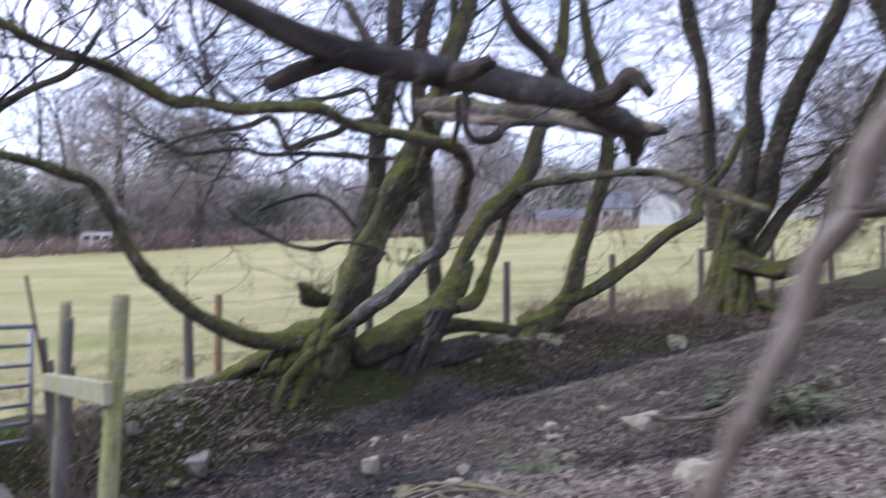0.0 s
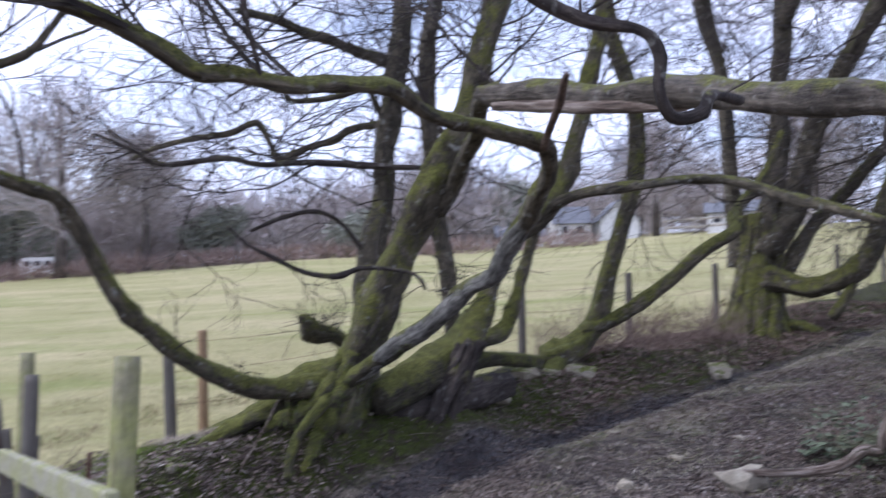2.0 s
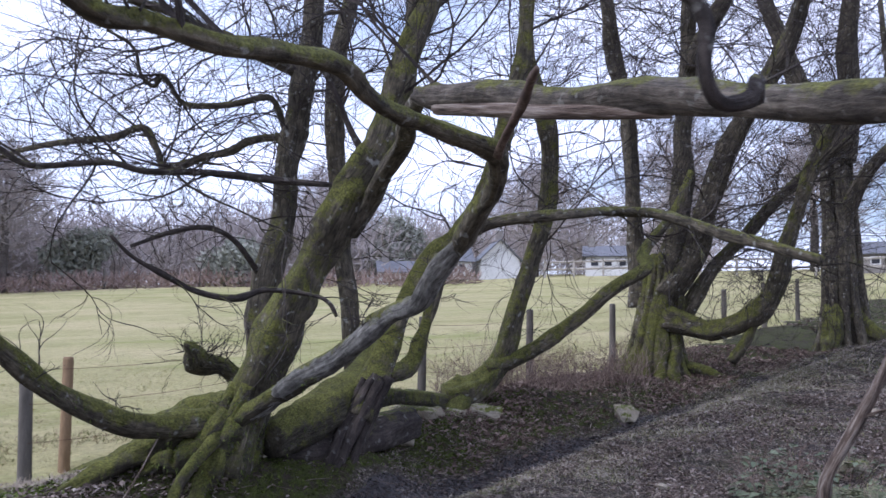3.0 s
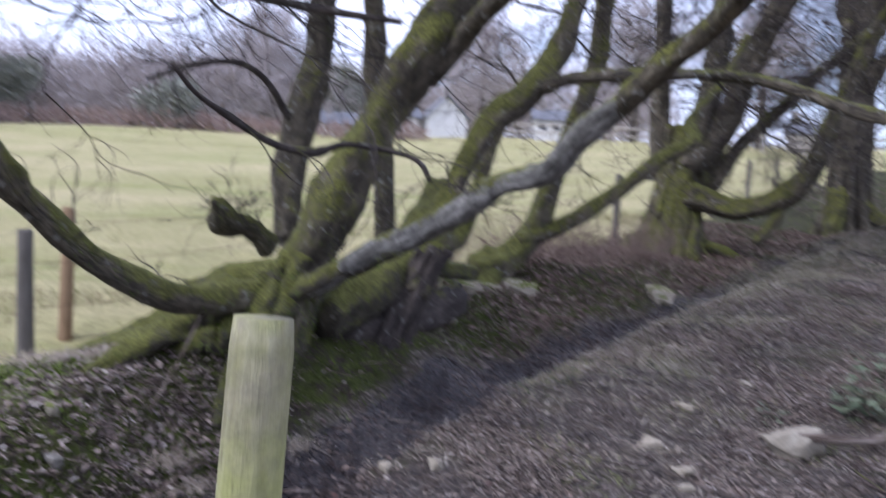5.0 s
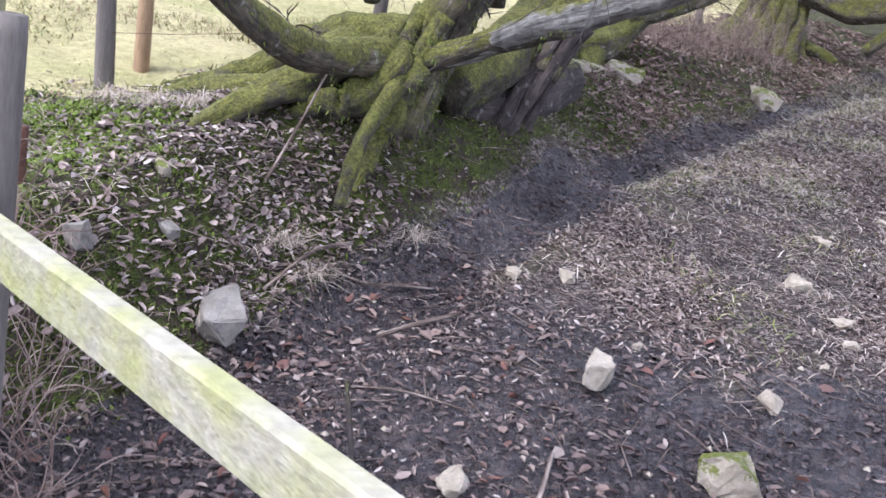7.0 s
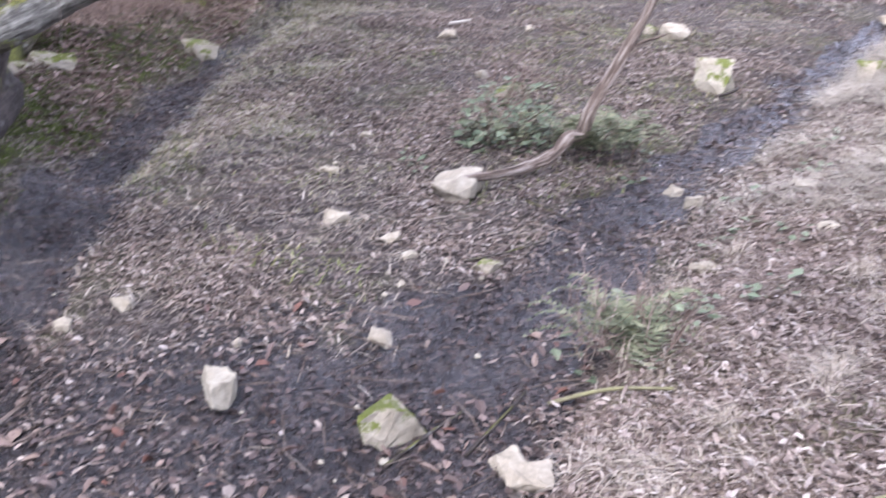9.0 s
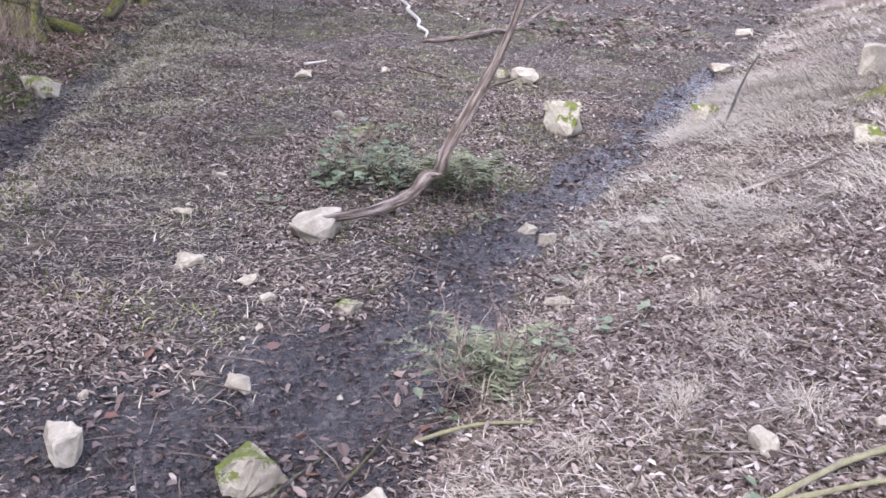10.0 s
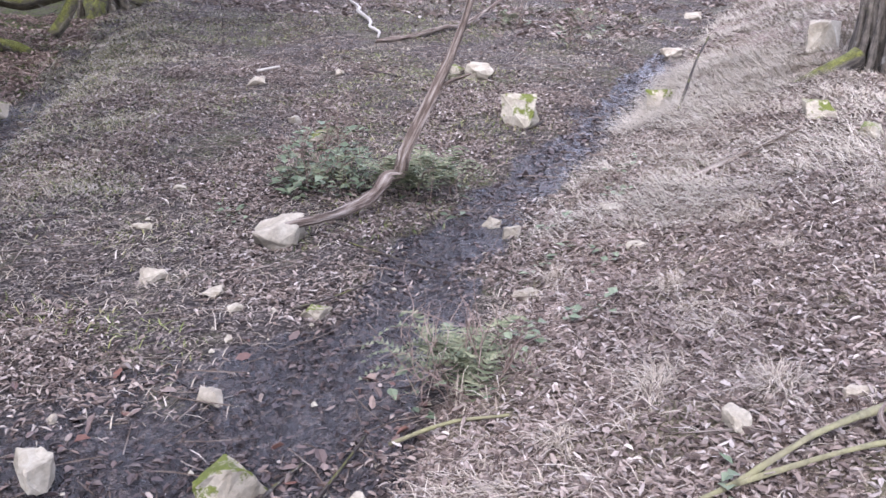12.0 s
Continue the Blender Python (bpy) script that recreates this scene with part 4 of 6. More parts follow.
SECOND_BOUGHS = [
    ("trunk", "bark_moss", ridges((3.95, 13.3, 0.85), (4.2, 13.25, 2.75), 0.56, 0.33, 13, 31)),
    ("stem", "bark", [(3.84, 13.42, 2.00, 0.234), (3.82, 13.49, 2.79, 0.171), (3.81, 13.43, 3.41, 0.154), (3.73, 13.42, 4.21, 0.147), (3.66, 13.37, 5.00, 0.140), (3.49, 13.30, 5.77, 0.141), (3.32, 13.08, 6.50, 0.125), (3.08, 12.69, 7.51, 0.092)]),
    ("stem", "bark", [(4.14, 13.17, 2.47, 0.240), (4.31, 13.04, 3.09, 0.200), (4.38, 13.02, 3.78, 0.186), (4.43, 12.94, 4.55, 0.179), (4.44, 12.83, 5.31, 0.164), (4.48, 12.77, 6.08, 0.150), (4.37, 12.38, 7.09, 0.117)]),
    ("stem", "bark", [(4.17, 13.06, 2.16, 0.238), (4.48, 12.88, 2.78, 0.222), (4.60, 12.65, 3.36, 0.205), (4.75, 12.34, 4.00, 0.187), (4.85, 12.10, 4.32, 0.170), (4.99, 11.80, 4.70, 0.154), (5.15, 11.44, 5.17, 0.137), (5.27, 11.17, 5.65, 0.122), (5.28, 10.85, 6.35, 0.091)]),
    ("stem", "bark", [(4.42, 13.07, 1.87, 0.144), (4.84, 12.95, 2.57, 0.121), (5.24, 12.81, 3.04, 0.114), (5.57, 12.69, 3.42, 0.107), (6.11, 12.51, 3.96, 0.100), (6.46, 12.20, 4.30, 0.075)]),
    ("bough", "bark_moss", [(4.14, 12.98, 1.86, 0.220), (4.49, 12.71, 1.67, 0.203), (4.75, 12.47, 1.73, 0.186), (5.06, 12.19, 1.97, 0.177), (5.25, 11.95, 2.26, 0.160), (5.27, 11.79, 2.67, 0.144), (5.36, 11.68, 3.15, 0.128), (5.48, 11.53, 3.62, 0.121), (5.60, 11.37, 4.01, 0.106), (5.83, 11.06, 4.57, 0.083)]),
    ("branch", "bark_moss", [(5.03, 12.21, 1.90, 0.092), (4.94, 12.25, 1.55, 0.084), (4.76, 12.34, 1.25, 0.092)]),
    ("stem", "bark", [(4.43, 12.81, 5.38, 0.139), (4.63, 12.42, 5.89, 0.138), (4.80, 12.01, 6.36, 0.113), (4.87, 11.58, 6.92, 0.080)]),
    ("root", "moss_root", [(4.3, 13.1, 1.2, 0.14), (4.6, 12.9, 1.12, 0.11), (4.9, 12.85, 1.0, 0.06)]),
]
grow_tree((4.0, 13.2, 1.0), "old pollarded multi-stemmed tree with a low hooked bough", SECOND_BOUGHS, {k: (56, 1.1, 0.2, 0) for k in (1, 2, 3, 4, 5, 7)}, 4, fur=True, sprouts=((4.1, 12.9, 1.9, 8, 0.35), (3.8, 13.1, 1.4, 10, 0.4), (4.6, 12.6, 1.8, 5, 0.3), (5.1, 12.1, 2.0, 4, 0.3)))


THIRD_BOUGHS = [
    ("trunk", "bark", ridges((8.14, 15.48, 1.15), (8.02, 15.45, 4.9), 0.46, 0.3, 11, 32)),
    ("stem", "bark", [(8.04, 15.46, 4.67, 0.319), (7.79, 15.46, 5.33, 0.266), (7.48, 15.46, 5.99, 0.234), (7.04, 15.40, 6.92, 0.202), (6.65, 15.24, 7.82, 0.159)]),
    ("stem", "bark", [(8.07, 15.44, 4.66, 0.319), (8.13, 15.20, 5.49, 0.266), (8.06, 14.93, 6.47, 0.234), (8.02, 14.56, 7.48, 0.191)]),
    ("stem", "bark", [(8.08, 15.39, 3.51, 0.189), (8.24, 14.94, 4.21, 0.156), (8.41, 14.47, 4.70, 0.123)]),
    ("root", "moss_root", [(8.2, 15.4, 2.0, 0.3), (8.4, 15.1, 1.7, 0.2), (8.7, 14.9, 1.5, 0.1)]),
    ("root", "moss_root", [(8.0, 15.5, 2.0, 0.3), (7.7, 15.2, 1.5, 0.2), (7.5, 15.1, 1.25, 0.1)]),
]
grow_tree((8.1, 15.5, 1.9), "stout leaning hedgerow tree with twisted bark", THIRD_BOUGHS, {1: (40, 1.3, 0.15, 0), 2: (40, 1.3, 0.15, 0), 3: (40, 1.3, 0.15, 0)}, 5)


grow_tree((12.6, 19.6, 2.4), "old hedgerow tree with several upright stems further up the lane", [
    ("trunk", "bark", ridges((12.6, 19.6, 2.1), (12.5, 19.6, 4.6), 0.5, 0.32, 9, 35)),
    ("stem", "bark", [(12.4, 19.6, 4.3, 0.22), (12.0, 19.6, 6.0, 0.16), (11.6, 19.5, 8.0, 0.1), (11.5, 19.5, 10.0, 0.05)]),
    ("stem", "bark", [(12.6, 19.6, 4.3, 0.22), (12.9, 19.4, 6.2, 0.16), (13.1, 19.2, 8.5, 0.09), (13.2, 19.1, 10.2, 0.04)]),
    ("bough", "bark", [(12.7, 19.5, 4.0, 0.15), (13.4, 19.0, 4.9, 0.1), (14.2, 18.5, 5.6, 0.06), (14.8, 18.2, 6.4, 0.03)])],
    {1: (40, 1.5, 0.1, 0), 2: (40, 1.5, 0.1, 0), 3: (30, 1.3, 0.1, 0)}, 6)
grow_tree((17.5, 24.5, 3.0), "slender hedgerow tree far up the lane", [
    ("trunk", "bark", [(17.5, 24.5, 2.4, 0.35), (17.5, 24.5, 4.5, 0.26), (17.3, 24.4, 7.0, 0.17), (17.2, 24.3, 10.5, 0.05)]),
    ("bough", "bark", [(17.5, 24.5, 4.4, 0.15), (18.3, 24.0, 6.2, 0.1), (18.8, 23.8, 8.4, 0.04)]),
    ("bough", "bark", [(17.4, 24.5, 4.0, 0.13), (16.6, 24.2, 5.6, 0.09), (16.0, 24.0, 7.8, 0.04)])],
    {0: (40, 1.6, 0.3, 0), 1: (30, 1.5, 0.2, 0), 2: (30, 1.5, 0.2, 0)}, 7)
# ---- broken boughs and dead sticks ----
def loose_branch(name, label, category, runs, mat, seed, twigs=0, length=0.3):
    """A fallen or dead branch with side branches, one part for each run."""
    rnd = np.random.RandomState(seed)
    at = runs[0][0][:3]
    ob = thing(name, at, label, category)
    s = Soup()
    for k, pts in enumerate(runs):
        p = part("stem" if k == 0 else "side_branch", limb_mesh(pts, M[mat], rnd, 10, 6, 0.3, 0.08), ob)
        p.matrix_parent_inverse = Matrix.Translation(at).inverted()
        c = smooth_path(pts, 5)
        for j in range(twigs):
            i = rnd.randint(1, len(c) - 1)
            d = (rnd.rand(3) - 0.5) * 2
            twig(s, c[i, :3], d / np.linalg.norm(d), length * (0.4 + rnd.rand()), min(0.006, c[i, 3] * 0.5), rnd, 1)
    if s.n:
        p = part("twig_spray", s.mesh("twig_spray", M["bark_dark"]), ob)
        p.matrix_parent_inverse = Matrix.Translation(at).inverted()
        p["kind"] = "stuff"
    return ob


loose_branch("broken_bough", "dark mossy broken bough hung up over the path", "branch", [
    [(0.62, -0.42, 1.95, 0.014), (0.74, -0.14, 1.92, 0.018), (0.85, 0.07, 1.89, 0.023), (0.98, 0.46, 1.93, 0.031), (1.12, 1.05, 2.03, 0.042), (1.27, 1.74, 2.12, 0.052), (1.42, 2.4, 2.2, 0.058), (1.52, 2.85, 2.24, 0.055), (1.57, 3.16, 2.20, 0.05), (1.58, 3.24, 2.12, 0.02)],
    [(0.87, 0.10, 1.89, 0.016), (0.81, 0.06, 1.855, 0.014), (0.76, 0.05, 1.83, 0.013)],
    [(0.98, 0.46, 1.93, 0.026), (1.02, 0.32, 1.905, 0.02), (1.075, 0.16, 1.88, 0.015)],
    [(1.27, 1.74, 2.12, 0.042), (1.36, 1.70, 2.15, 0.036), (1.43, 1.62, 2.19, 0.03), (1.46, 1.58, 2.13, 0.026)],
    [(1.24, 1.6, 2.1, 0.03), (1.16, 1.5, 2.22, 0.026), (1.06, 1.4, 2.32, 0.022), (0.98, 1.42, 2.6, 0.018)]], "bark_dark", 21)
loose_branch("dead_stick", "pale barkless dead branch leaning upright beside the path", "branch", [
    [(0.98, -0.5, gz(0.98, -0.5) - 0.05, 0.014), (1.12, -0.42, 0.75, 0.014), (1.22, -0.38, 1.15, 0.013), (1.28, -0.35, 1.36, 0.012), (1.31, -0.33, 1.41, 0.013), (1.34, -0.32, 1.46, 0.012), (1.37, -0.31, 1.52, 0.013), (1.39, -0.31, 1.58, 0.014), (1.42, -0.31, 1.61, 0.014), (1.44, -0.31, 1.66, 0.016), (1.46, -0.30, 1.71, 0.016), (1.49, -0.30, 1.78, 0.015), (1.55, -0.3, 2.1, 0.012)],
    [(1.42, -0.31, 1.62, 0.008), (1.44, -0.32, 1.62, 0.008), (1.48, -0.32, 1.63, 0.007)]], "dead_wood", 22)
loose_branch("fallen_branch", "barkless dead branch on the mud, rearing up at one end", "branch", [
    [(1.98, 6.72, 0.36, 0.032), (2.2, 6.6, 0.38, 0.034), (2.42, 6.55, 0.40, 0.040), (2.60, 6.5, 0.45, 0.036), (2.72, 6.48, 0.55, 0.042), (2.84, 6.44, 0.57, 0.047), (2.88, 6.40, 0.74, 0.038), (3.02, 6.27, 1.12, 0.035), (3.14, 6.16, 1.45, 0.032), (3.22, 6.08, 1.75, 0.029), (3.3, 5.95, 2.1, 0.024), (3.34, 5.8, 2.5, 0.016)],
    [(3.0, 6.28, 1.1, 0.016), (3.1, 6.2, 1.15, 0.012), (3.2, 6.1, 1.2, 0.008)]], "dead_wood", 23)
loose_branch("mossy_stick", "long green mossy stick lying on the dry grass", "branch", [
    [(0.05, 4.15, gz(0.05, 4.15) + 0.03, 0.011), (0.2, 3.9, gz(0.2, 3.9) + 0.03, 0.011), (0.34, 3.73, gz(0.34, 3.73) + 0.03, 0.010), (0.45, 3.61, gz(0.45, 3.61) + 0.05, 0.010), (0.55, 3.52, gz(0.55, 3.52) + 0.06, 0.009), (0.75, 3.36, gz(0.75, 3.36) + 0.05, 0.012), (1.05, 3.15, gz(1.05, 3.15) + 0.03, 0.009)],
    [(0.34, 3.73, gz(0.34, 3.73) + 0.03, 0.010), (0.5, 3.45, gz(0.5, 3.45) + 0.04, 0.009), (0.6, 3.3, gz(0.6, 3.3) + 0.04, 0.009), (0.72, 3.1, gz(0.72, 3.1) + 0.03, 0.006)]], "green_stick", 24)
loose_branch("bleached_branch", "bleached white broken branch lying on the lane", "branch", [
    [(9.7, 11.75, gz(9.7, 11.7) + 0.2, 0.022), (9.4, 11.35, gz(9.4, 11.3) + 0.12, 0.024), (9.15, 11.2, gz(9.2, 11.2) + 0.10, 0.028), (8.8, 10.75, gz(8.8, 10.75) + 0.09, 0.024), (8.5, 10.55, gz(8.5, 10.5) + 0.05, 0.024), (8.2, 10.2, gz(8.2, 10.2) + 0.04, 0.02), (7.95, 10.05, gz(7.95, 10.05) + 0.03, 0.016)]], "white_wood", 25)
loose_branch("fallen_branch", "thin grey fallen branch with upturned tip on the lane", "branch", [
    [(7.7, 9.9, gz(7.7, 9.9) + 0.03, 0.03), (8.2, 9.7, gz(8.2, 9.7) + 0.04, 0.03), (8.8, 9.5, gz(8.8, 9.5) + 0.05, 0.03), (9.4, 9.5, gz(9.4, 9.5) + 0.08, 0.03), (10.6, 9.5, gz(10.6, 9.5) + 0.3, 0.02)]], "dead_wood", 26)


def stick(pts, radius, mat, label, seed):
    path = [(x, y, gz(x, y) + radius + h, radius * (1 - 0.5 * k / len(pts))) for k, (x, y, h) in enumerate(pts)]
    rnd = np.random.RandomState(seed)
    ob = new("stick", limb_mesh(path, M[mat], rnd, 7, 6, 0.15, 0.04))
    return tagged(ob, label, "stick", "fallen sticks")


stick([(3.35, 4.75, 0.0), (3.55, 4.55, 0.02), (3.75, 4.35, 0.03), (3.98, 4.15, 0.05)], 0.018, "dead_wood", "pale bare stick lying on the dry grass bank", 1)
stick([(5.5, 5.35, 0.0), (5.9, 5.4, 0.1), (6.4, 5.45, 0.28), (6.8, 5.45, 0.42)], 0.016, "bark_dark", "thin dark stick poking up from the grass bank", 2)
stick([(0.62, 5.08, 0.0), (0.7, 4.85, 0.02), (0.75, 4.62, 0.02)], 0.011, "green_stick", "thin mossy stick at the edge of the mud", 3)
stick([(-1.16, 6.5, 0.02), (-0.98, 6.55, 0.03), (-0.76, 6.62, 0.02)], 0.014, "dead_wood", "short grey stick at the foot of the bank", 4)
stick([(-1.3, 6.05, 0.0), (-1.1, 5.95, 0.02), (-0.85, 5.85, 0.01)], 0.006, "dead_wood", "thin pale twig on the wet mud", 5)
stick([(-1.3, 6.95, 0.1), (-1.5, 6.75, 0.15), (-1.7, 6.55, 0.05)], 0.012, "dead_wood", "thin pale dead stick leaning on the bank", 6)
stick([(0.2, 5.15, 0.0), (0.4, 5.15, 0.03), (0.62, 5.2, 0.02)], 0.010, "bark_dark", "dark wet stick beside the stone in the mud", 7)
stick([(1.25, 6.1, 0.0), (1.5, 6.0, 0.02), (1.85, 6.0, 0.01)], 0.007, "bark_dark", "thin dark twig on the lane", 8)
stick([(2.1, 6.35, 0.01), (2.2, 6.0, 0.03), (2.25, 5.75, 0.02)], 0.008, "bark_dark", "thin dark twig beside the fallen branch", 9)
stick([(-1.0, 4.9, 0.02), (-0.7, 5.3, 0.05), (-0.55, 5.6, 0.02)], 0.014, "dead_wood", "bare stick lying in the wet mud", 10)
stick([(2.6, 5.2, 0.0), (2.85, 5.15, 0.01), (3.05, 5.1, 0.02)], 0.012, "dead_wood", "short pale stick at the stream's edge", 11)
stick([(4.9, 6.5, 0.0), (5.1, 6.45, 0.02), (5.3, 6.5, 0.0)], 0.014, "bark_dark", "short dark stick below a mossy stone", 12)
stick([(6.0, 8.5, 0.0), (6.2, 8.9, 0.02), (6.3, 9.2, 0.0)], 0.012, "bark_dark", "dark twig lying on the lane", 13)
loose_branch("fallen_branch", "pale bare branch lying on the dry grass bank", "branch", [
    [(0.34, 3.02, gz(0.34, 3.02) + 0.02, 0.009), (0.48, 3.16, gz(0.48, 3.16) + 0.03, 0.010), (0.59, 3.29, gz(0.59, 3.29) + 0.04, 0.010), (0.8, 3.24, gz(0.8, 3.24) + 0.04, 0.008), (0.94, 3.17, gz(0.94, 3.17) + 0.02, 0.005)]], "dead_wood", 27)
stick([(-1.32, 5.05, 0.02), (-1.33, 5.4, 0.06), (-1.34, 5.9, 0.10)], 0.016, "bark_dark", "dark stick slanting across the wet mud", 15)
stick([(0.28, 3.1, 0.0), (0.42, 3.18, 0.03), (0.64, 3.38, 0.05), (0.82, 3.33, 0.06), (0.98, 3.2, 0.02)], 0.011, "dead_wood", "bent pale branch lying on the grass bank", 16)
stick([(-1.45, 6.87, 0.03), (-1.24, 6.86, 0.02), (-1.02, 6.93, 0.03), (-0.84, 6.96, 0.01)], 0.009, "dead_wood", "thin pale twig at the foot of the bank", 18)
stick([(0.0, 5.38, 0.0), (0.2, 5.36, 0.02), (0.42, 5.36, 0.0)], 0.01, "bark_dark", "thin dark stick below the mossy stone", 19)
stick([(-1.75, 7.0, 0.05), (-1.62, 7.2, 0.22), (-1.5, 7.35, 0.42)], 0.009, "dead_wood", "bare stem leaning against the roots", 20)
stick([(5.4, 9.9, 0.0), (5.6, 9.75, 0.02)], 0.02, "white_wood", "short bleached white stick on the lane", 14)


# ---- stones ----
def rock(name, x, y, size, label, seed, mossy=False, tall=1.0, sink=0.25, group="loose stones on the lane", lean=0.0, turn=None):
    """A broken limestone block: a rough hull with chipped faces."""
    rnd = np.random.RandomState(seed)
    bm = bmesh.new()
    for k in range(8 + seed % 3 * 3):
        v = rnd.rand(3) - 0.5
        if k < 8:
            v = np.array((k & 1, k >> 1 & 1, k >> 2)) - 0.5 + (rnd.rand(3) - 0.5) * 0.8
        v = v / np.abs(v).max() * 0.5 * (0.8 + 0.2 * rnd.rand(3))
        bm.verts.new(v * np.array((size, size * (0.6 + 0.25 * rnd.rand()), size * 0.62 * tall)))
    hull = bmesh.ops.convex_hull(bm, input=bm.verts)
    bmesh.ops.delete(bm, geom=list({g for g in hull["geom_interior"] if isinstance(g, bmesh.types.BMVert)}), context="VERTS")
    bmesh.ops.bevel(bm, geom=bm.edges[:], offset=size * 0.022, segments=1, affect="EDGES")
    bmesh.ops.subdivide_edges(bm, edges=bm.edges[:], cuts=2, use_grid_fill=True)
    for v in bm.verts:
        v.co += Vector(noise.noise_vector(v.co * (4 / size) + Vector((seed, 0, 0)))) * size * 0.06 + Vector(noise.noise_vector(v.co * (11 / size) + Vector((seed, 0, 0)))) * size * 0.03
    me = bpy.data.meshes.new("rock")
    bmesh.ops.triangulate(bm, faces=bm.faces[:])
    bm.to_mesh(me)
    bm.free()
    me.materials.append(M["stone_moss" if mossy else "stone_grey" if "bank" in group and "hedge" in label else "stone"])
    ob = new(name, me)
    low = min(v.co.z for v in me.vertices)
    ob.matrix_world = pose(x, y, gz(x, y) - low - sink * size * 0.5, lean, lean * 0.4, rnd.rand() * 360 if turn is None else turn)
    return tagged(ob, label, "stone", group)


PALE = "pale angular limestone lying on the muddy lane"
MOSSY = "pale limestone block capped with green moss"
for k, (x, y, s, mossy, tall) in enumerate((
        (-0.26, 6.05, 0.25, 0, 1.2), (0.16, 5.5, 0.30, 1, 1.15), (0.49, 5.9, 0.12, 0, 1.0), (1.33, 6.0, 0.18, 1, 0.8),
        (1.22, 6.58, 0.16, 0, 0.7), (1.2, 7.0, 0.18, 0, 0.9), (5.08, 6.62, 0.40, 1, 1.5), (3.03, 5.85, 0.16, 0, 0.9),
        (2.82, 5.61, 0.12, 0, 1.1), (5.04, 9.6, 0.24, 0, 0.8), (2.03, 5.13, 0.18, 0, 0.6), (6.64, 7.85, 0.3, 0, 1.2),
        (6.75, 8.2, 0.22, 1, 1.0), (9.24, 6.5, 0.32, 0, 0.8), (12.8, 7.2, 0.3, 0, 0.9), (2.88, 10.85, 0.4, 1, 0.9),
        (0.04, 6.34, 0.06, 0, 0.9), (1.12, 6.34, 0.08, 0, 0.8), (0.9, 6.18, 0.06, 0, 0.9), (1.7, 7.64, 0.13, 0, 0.7),
        (5.93, 9.2, 0.15, 0, 0.9), (4.05, 8.3, 0.16, 0, 0.9), (3.85, 7.85, 0.30, 1, 0.7), (-0.94, 5.46, 0.19, 0, 0.6),
        (-0.14, 7.0, 0.14, 0, 1.0), (-0.43, 7.0, 0.08, 0, 1.4), (2.3, 7.9, 0.12, 0, 0.7), (1.3, 8.6, 0.12, 0, 0.8), (2.5, 9.0, 0.1, 0, 0.8))):
    rock("stone", x, y, s, MOSSY if mossy else PALE, 240 + k, bool(mossy), tall)
for k, (x, y, s, mossy, tall) in enumerate((
        (0.63, 3.78, 0.12, 0, 1.1), (0.2, 4.86, 0.22, 0, 1.0), (3.08, 5.06, 0.2, 0, 0.6), (2.51, 4.71, 0.17, 0, 0.5),
        (5.97, 5.65, 0.28, 1, 1.4), (4.38, 4.1, 0.26, 1, 0.9), (7.1, 4.45, 0.34, 0, 1.6), (4.1, 3.75, 0.24, 1, 0.7), (0.85, 3.46, 0.1, 0, 0.8), (1.85, 3.16, 0.22, 0, 0.9), (0.24, 4.95, 0.2, 0, 0.5))):
    rock("stone", x, y, s, "pale limestone lying in the dry grass", 80 + k, bool(mossy), tall, 0.25, "stones on the grass bank")
for k, (x, y, s, mossy, tall) in enumerate((
        (-1.86, 6.3, 0.28, 0, 1.5), (-2.13, 6.5, 0.12, 0, 1.0), (-2.43, 6.25, 0.16, 0, 1.7), (-2.2, 6.75, 0.16, 1, 0.7),
        (0.55, 9.9, 0.34, 1, 0.7), (0.85, 10.25, 0.3, 1, 0.7), (1.2, 10.4, 0.36, 1, 0.8), (0.3, 9.35, 0.26, 1, 0.7),
        (-2.0, 6.1, 0.2, 1, 0.6), (-2.95, 4.55, 0.3, 1, 0.6), (-2.6, 4.7, 0.24, 0, 0.5))):
    rock("stone", x, y, s, "grey limestone set in the hedge bank", 100 + k, bool(mossy), tall, 0.3, "stones in the bank")
rock("stone_block", 1.98, 6.82, 0.42, "long pale broken stone block at the end of a dead branch", 135, False, 1.0, 0.12, turn=-28)


# ---- footbridge with hand rail ----
RAIL_A, RAIL_L = Vector((-1.06, 3.27, 0)), Vector((-2.08, 4.42, 0))
WAY = (RAIL_L - RAIL_A).normalized()
OFF = Vector((-WAY.y, WAY.x, 0))
bridge = thing("footbridge", (-1.6, 3.8, 0.0), "small timber footbridge with one algae-green hand rail", "footbridge")


def at_base(ob, parent):
    ob.matrix_parent_inverse = Matrix.Translation(parent.location).inverted()
    return ob


def round_post(top, foot, radius, mat, seed, sides=14):
    rnd = np.random.RandomState(seed)
    s = Soup()
    line = np.array([Vector(foot).lerp(Vector(top), t) for t in (0, 0.2, 0.4, 0.6, 0.8, 0.975, 1.0)])
    rad = np.array([1.12, 1.1, 1.06, 1.03, 1.0, 0.99, 0.93]) * radius
    s.tube(line, rad, sides, 0.05, rnd, True)
    return s.mesh("post", M[mat], True)


def nail_mark(s, at, r=0.006):
    s.tube([Vector(at), Vector(at) + OFF * 0.004], [r, r * 0.6], 6)


